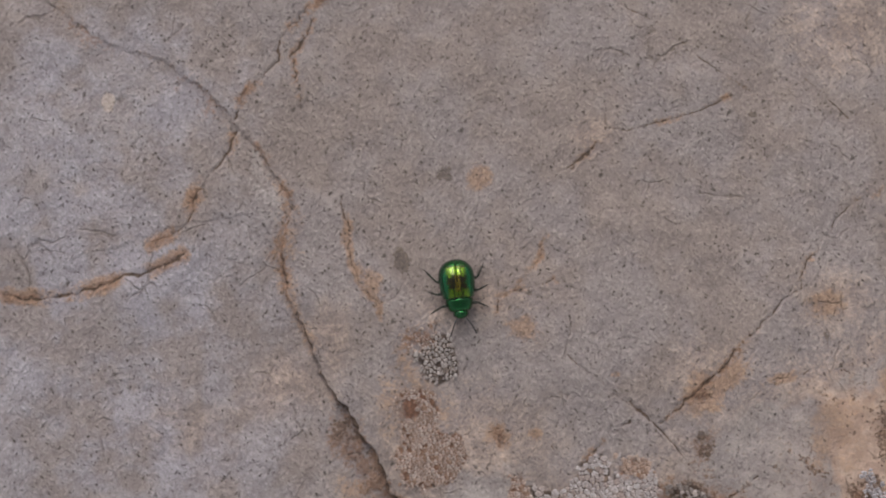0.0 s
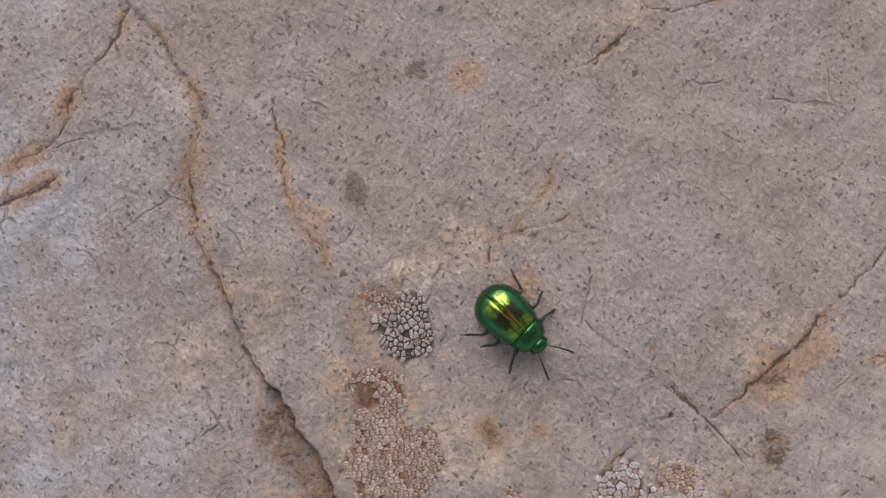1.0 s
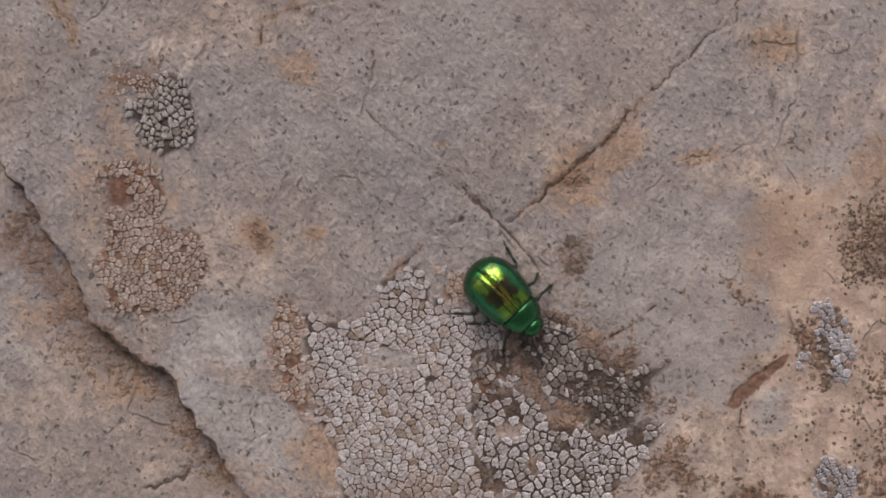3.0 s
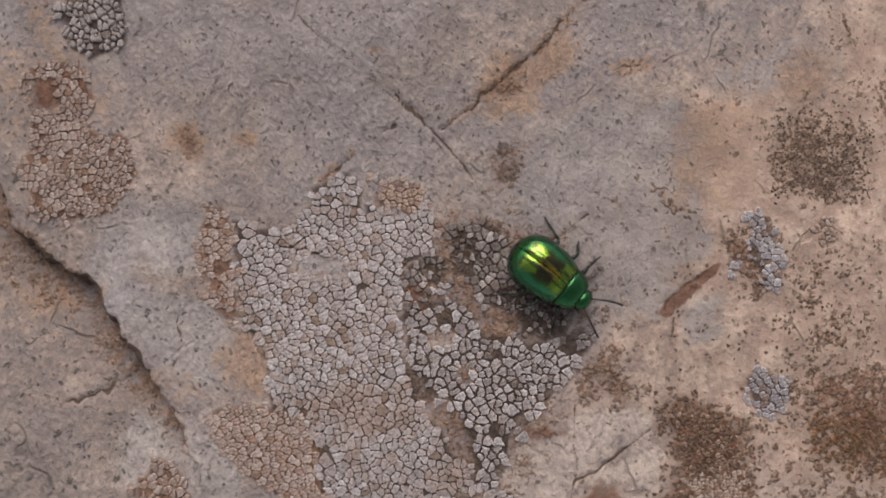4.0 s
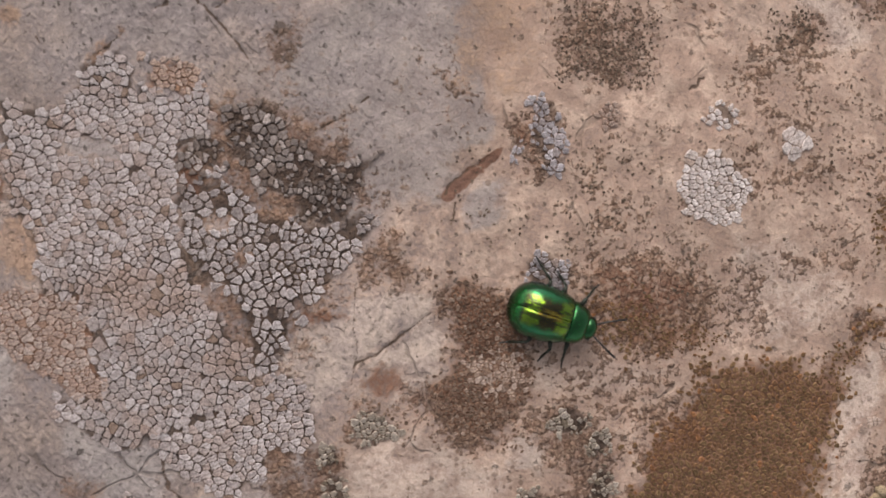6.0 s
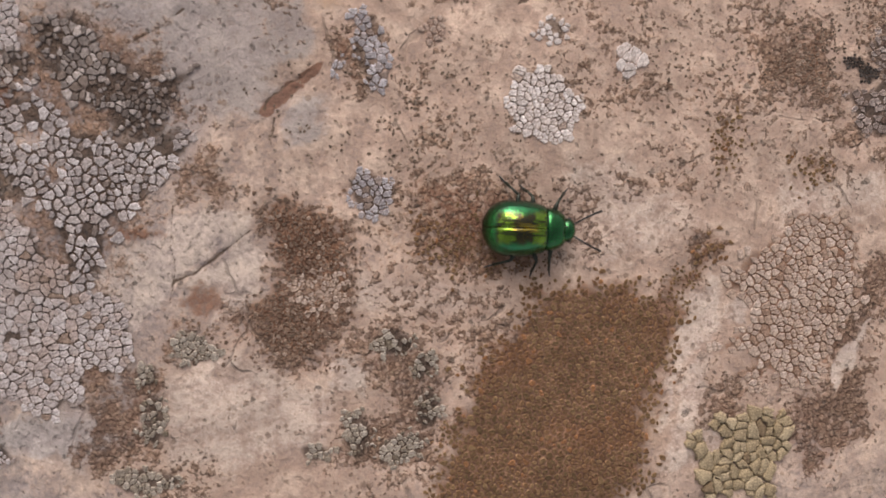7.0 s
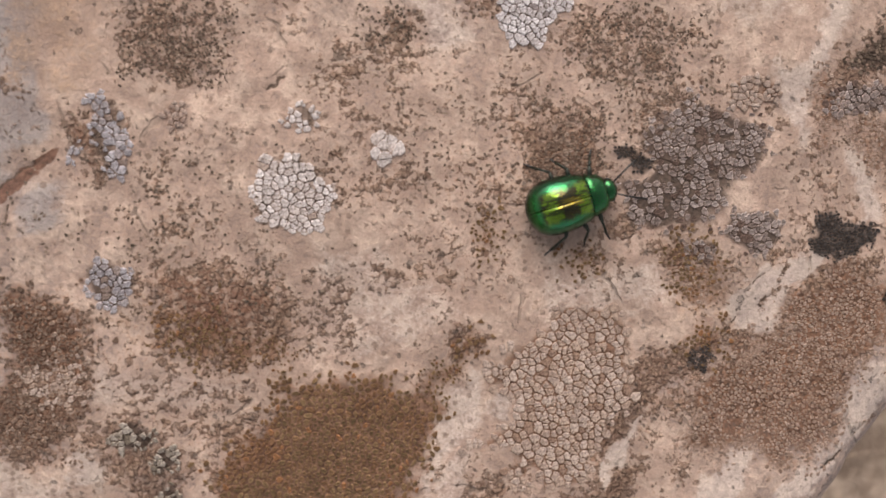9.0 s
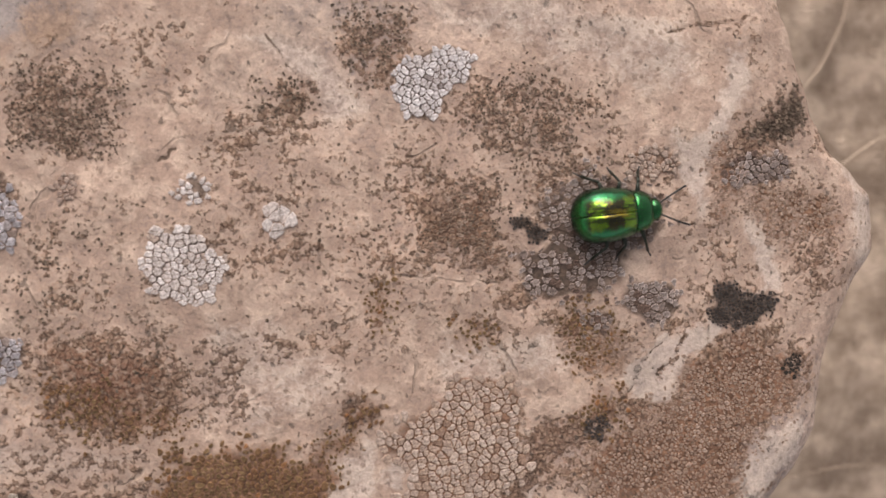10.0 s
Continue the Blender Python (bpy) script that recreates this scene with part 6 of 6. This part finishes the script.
def build_leg(parent, side, hx, hy, fx, fy, phase, hind):
    """fx, fy: the foot, from the hip. Femur, tibia and foot bend up, then down to the stone."""
    out = Vector((fx, side * fy, 0))
    bend = Vector((0.75 if hind else 0.35 if fx < 0 else -0.35, 0, 0))
    knee = out * 0.46 + bend + Vector((0, 0, 0.35))
    ankle = out * 0.80 + bend * 0.35 + Vector((0, 0, -0.85))
    foot = out + Vector((0, 0, -1.12))
    hip = new("leg")
    v, f = tube([(0, 0, -0.05), tuple(knee * 0.5 + Vector((0, 0, 0.05))), tuple(knee)], [0.19, 0.25, 0.15])
    me = bpy.data.meshes.new("leg")
    me.from_pydata([(x * MM, y * MM, z * MM) for x, y, z in v], [], f)
    me.polygons.foreach_set("use_smooth", [True] * len(me.polygons))
    me.materials.append(LEG)
    bpy.data.objects.remove(hip)
    leg = new("leg", me)
    leg.parent = parent
    part("tibia", *tube([tuple(knee), tuple(knee * 0.5 + ankle * 0.5 + Vector((0, 0, 0.06))), tuple(ankle)], [0.135, 0.12, 0.16]), LEG, leg)
    d = foot - ankle
    beads, radii = [], []
    for k in range(10):
        beads.append(tuple(ankle + d * (k / 9)))
        radii.append(0.12 - 0.05 * k / 9 if k % 3 else 0.06)
    part("tarsus", *tube(beads, radii), BLACK, leg, "black segmented foot")
    LEGS.append((leg, side, hx, hy, phase))


def build_beetle():
    beetle = new("leaf_beetle")
    beetle.empty_display_size = 0.004
    tagged(beetle, "shiny metallic green leaf beetle walking on the stone", "beetle")
    for side in (1, -1):
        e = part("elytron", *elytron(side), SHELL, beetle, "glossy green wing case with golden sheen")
        s = e.modifiers.new("thickness", "SOLIDIFY")
        s.thickness, s.offset = 0.09 * MM, -1
    part("abdomen", *dome(-3.2, 1.8, 1.7, 1.9, 0.95, 1.0, 1.5, 3.0), BLACK, beetle, "black underside")
    part("pronotum", *dome(1.62, 3.45, 2.26, 1.58, 1.62, 1.12, 1.60, 2.4, n=18, lip=0.16), SHELL, beetle)
    v = [(1.66, 0.32, 2.95), (1.66, -0.32, 2.95), (1.18, 0.0, 3.2), (1.64, 0.3, 2.8), (1.64, -0.3, 2.8), (1.18, 0, 3.05)]
    part("scutellum", v, [(0, 1, 2)[::-1], (3, 4, 5), (0, 1, 4, 3), (1, 2, 5, 4), (2, 0, 3, 5)], SHELL, beetle)
    head = part("head", *ball(3.82, 0, 1.56, 0.82, 1.12, 0.92), SHELL, beetle)
    for side in (1, -1):
        part("eye", *ball(3.98, side * 0.98, 1.70, 0.22, 0.17, 0.26, 8, 10), BLACK, head, "small black eye")
        part("mandible", *ball(4.46, side * 0.22, 1.15, 0.20, 0.16, 0.14, 7, 8), BLACK, head)
        pts, rad = [], []
        for k in range(23):
            s = k / 22
            pts.append((4.25 + 2.7 * s, side * (0.45 + 1.95 * s - 0.55 * s * s), 1.85 + 0.75 * math.sin(math.pi * s * 0.75) - 0.35 * s))
            rad.append((0.105 if k % 2 else 0.07) * (0.9 + 0.35 * s))
        part("antenna", *tube(pts, rad, 7), BLACK, beetle, "thin dark beaded antenna")
        for name, hx, hy, fx, fy, phase in LEG_PLAN:
            build_leg(beetle, side, hx, side * hy, fx, fy, (phase + (0.5 if side > 0 else 0)) % 1, name == "hind")
    return beetle


beetle = build_beetle()

# ---- the ground round the boulder ----
GROUND = -0.30


def soil_material():
    m, t, b = material("dry_soil")
    co = t.nodes.new("ShaderNodeTexCoord").outputs["Object"]
    big, mid, fine = grain(t, co, 38, 3), grain(t, co, 13, 3), grain(t, co, 1.6, 4)
    col = mix(t, ramp(t, big, 0.35, 0.65), (0.29, 0.205, 0.148), (0.68, 0.53, 0.41))
    col = mix(t, ramp(t, mid, 0.3, 0.7), mix(t, 1.0, col, (0.66, 0.63, 0.60), "MULTIPLY"), col)
    col = mix(t, ramp(t, fine, 0.3, 0.7, 0.0, 0.3), col, (0.5, 0.39, 0.30))
    t.links.new(col, b.inputs["Base Color"])
    b.inputs["Roughness"].default_value = 0.95
    bump(t, b, calc(t, "ADD", mid, fine), 4.0)
    return m


def build_ground():
    q = np.sinh(np.linspace(-1, 1, 161) * 10.2) / math.sinh(10.2) * 3000
    x, y = np.meshgrid(q, q)
    near = np.exp(-np.hypot(x, y) / 3)
    z = GROUND + 0.03 * near * fbm(x * 1000, y * 1000, 90, 3, 3) + 0.012 * near * fbm(x * 1000, y * 1000, 25, 2, 8)
    n = len(q)
    idx = np.arange(n * n).reshape(n, n)
    faces = np.stack([idx[:-1, :-1], idx[:-1, 1:], idx[1:, 1:], idx[1:, :-1]], -1).reshape(-1, 4).tolist()
    ob = link("ground", np.stack([x.ravel(), y.ravel(), z.ravel()], 1).tolist(), faces, soil_material(), None, True)
    tagged(ob, "dry tan soil with straw around the boulder", "ground", kind="structure")


def build_straw():
    rng = np.random.default_rng(5)
    m, t, b = material("dry_straw")
    co = t.nodes.new("ShaderNodeTexCoord").outputs["Object"]
    r = t.nodes.new("ShaderNodeNewGeometry").outputs["Random Per Island"]
    t.links.new(mix(t, calc(t, "MULTIPLY_ADD", grain(t, co, 4), 0.4, calc(t, "MULTIPLY", r, 0.7)), (0.36, 0.26, 0.19), (0.58, 0.45, 0.34)), b.inputs["Base Color"])
    b.inputs["Roughness"].default_value = 0.7
    verts, faces = [], []
    for k in range(60):
        a = float(rng.uniform(-1.2, 1.2))
        r0 = float(rng.uniform(0.18, 0.60))
        x, y = 0.02 + r0 * math.cos(a), -0.03 + 0.9 * r0 * math.sin(a)
        length, h = float(rng.uniform(0.06, 0.2)), float(rng.normal(1.2, 0.7))
        rise, bend = float(rng.uniform(0.0, 0.12)) * length, float(rng.normal(0, 0.5))
        pts = []
        for s in (0, 0.2, 0.4, 0.6, 0.8, 1.0):
            q = h + bend * s
            pts.append((x + length * s * math.cos(q), y + length * s * math.sin(q), GROUND + 0.004 + rise * math.sin(math.pi * s * 0.7)))
        w = float(rng.uniform(0.0004, 0.0011))
        v, f = tube(pts, [w * (1 - 0.7 * s) for s in (0, 0.2, 0.4, 0.6, 0.8, 1.0)], 5)
        o = len(verts)
        verts += v
        faces += [tuple(i + o for i in g) for g in f]
    tagged(link("straw", verts, faces, m, None, True), "dry straw and grass stems lying on the soil", "dry grass", kind="stuff")


build_ground()
build_straw()

# ---- movement: seconds, place of the beetle (millimetres) and heading (degrees) ----
WALK = [
    (0, 4.04, 3.37, -82.8),
    (0.5, 6.60, -1.89, -56.3),
    (1, 12.10, -6.20, -42.7),
    (1.5, 17.56, -10.08, -37.9),
    (2, 23.84, -13.67, -40.1),
    (2.5, 28.85, -18.09, -39.4),
    (3, 33.09, -23.32, -44.2),
    (3.2, 35.18, -23.71, -37.5),
    (4.3, 46.38, -32.02, -37.1),
    (4.5, 47.96, -33.17, -38.7),
    (5, 53.05, -37.39, -32.4),
    (5.2, 55.32, -38.67, -34.5),
    (6.3, 68.55, -44.33, -7.0),
    (6.5, 71.24, -43.85, -2.1),
    (7, 79.26, -42.99, -0.4),
    (7.5, 86.06, -40.40, 4.5),
    (8, 93.15, -37.24, 9.3),
    (8.2, 96.60, -36.30, 9.8),
    (8.5, 99.70, -34.50, 13.2),
    (9, 106.15, -30.85, 20.0),
    (9.5, 112.55, -27.50, 17.0),
    (10, 120.26, -24.49, 9.6),
]


def motions():
    rows = []
    for t, x, y, turn in WALK:
        z = float(surface(np.array([x]), np.array([y]))[0])
        rows.append((t, pose(x * MM, y * MM, z * MM + 0.0002, 0, 0, turn)))
    walk(beetle, rows)
    for leg, side, hx, hy, phase in LEGS:
        steps = []
        for k in range(101):
            t = k / 10
            q = 2 * math.pi * (2.1 * t + phase)
            swing, lift = -side * 15 * math.sin(q), max(0.0, math.cos(q)) * 9
            steps.append((t, pose(hx * MM, hy * MM, 1.2 * MM, side * lift, 0, swing)))
        walk(leg, steps)


motions()
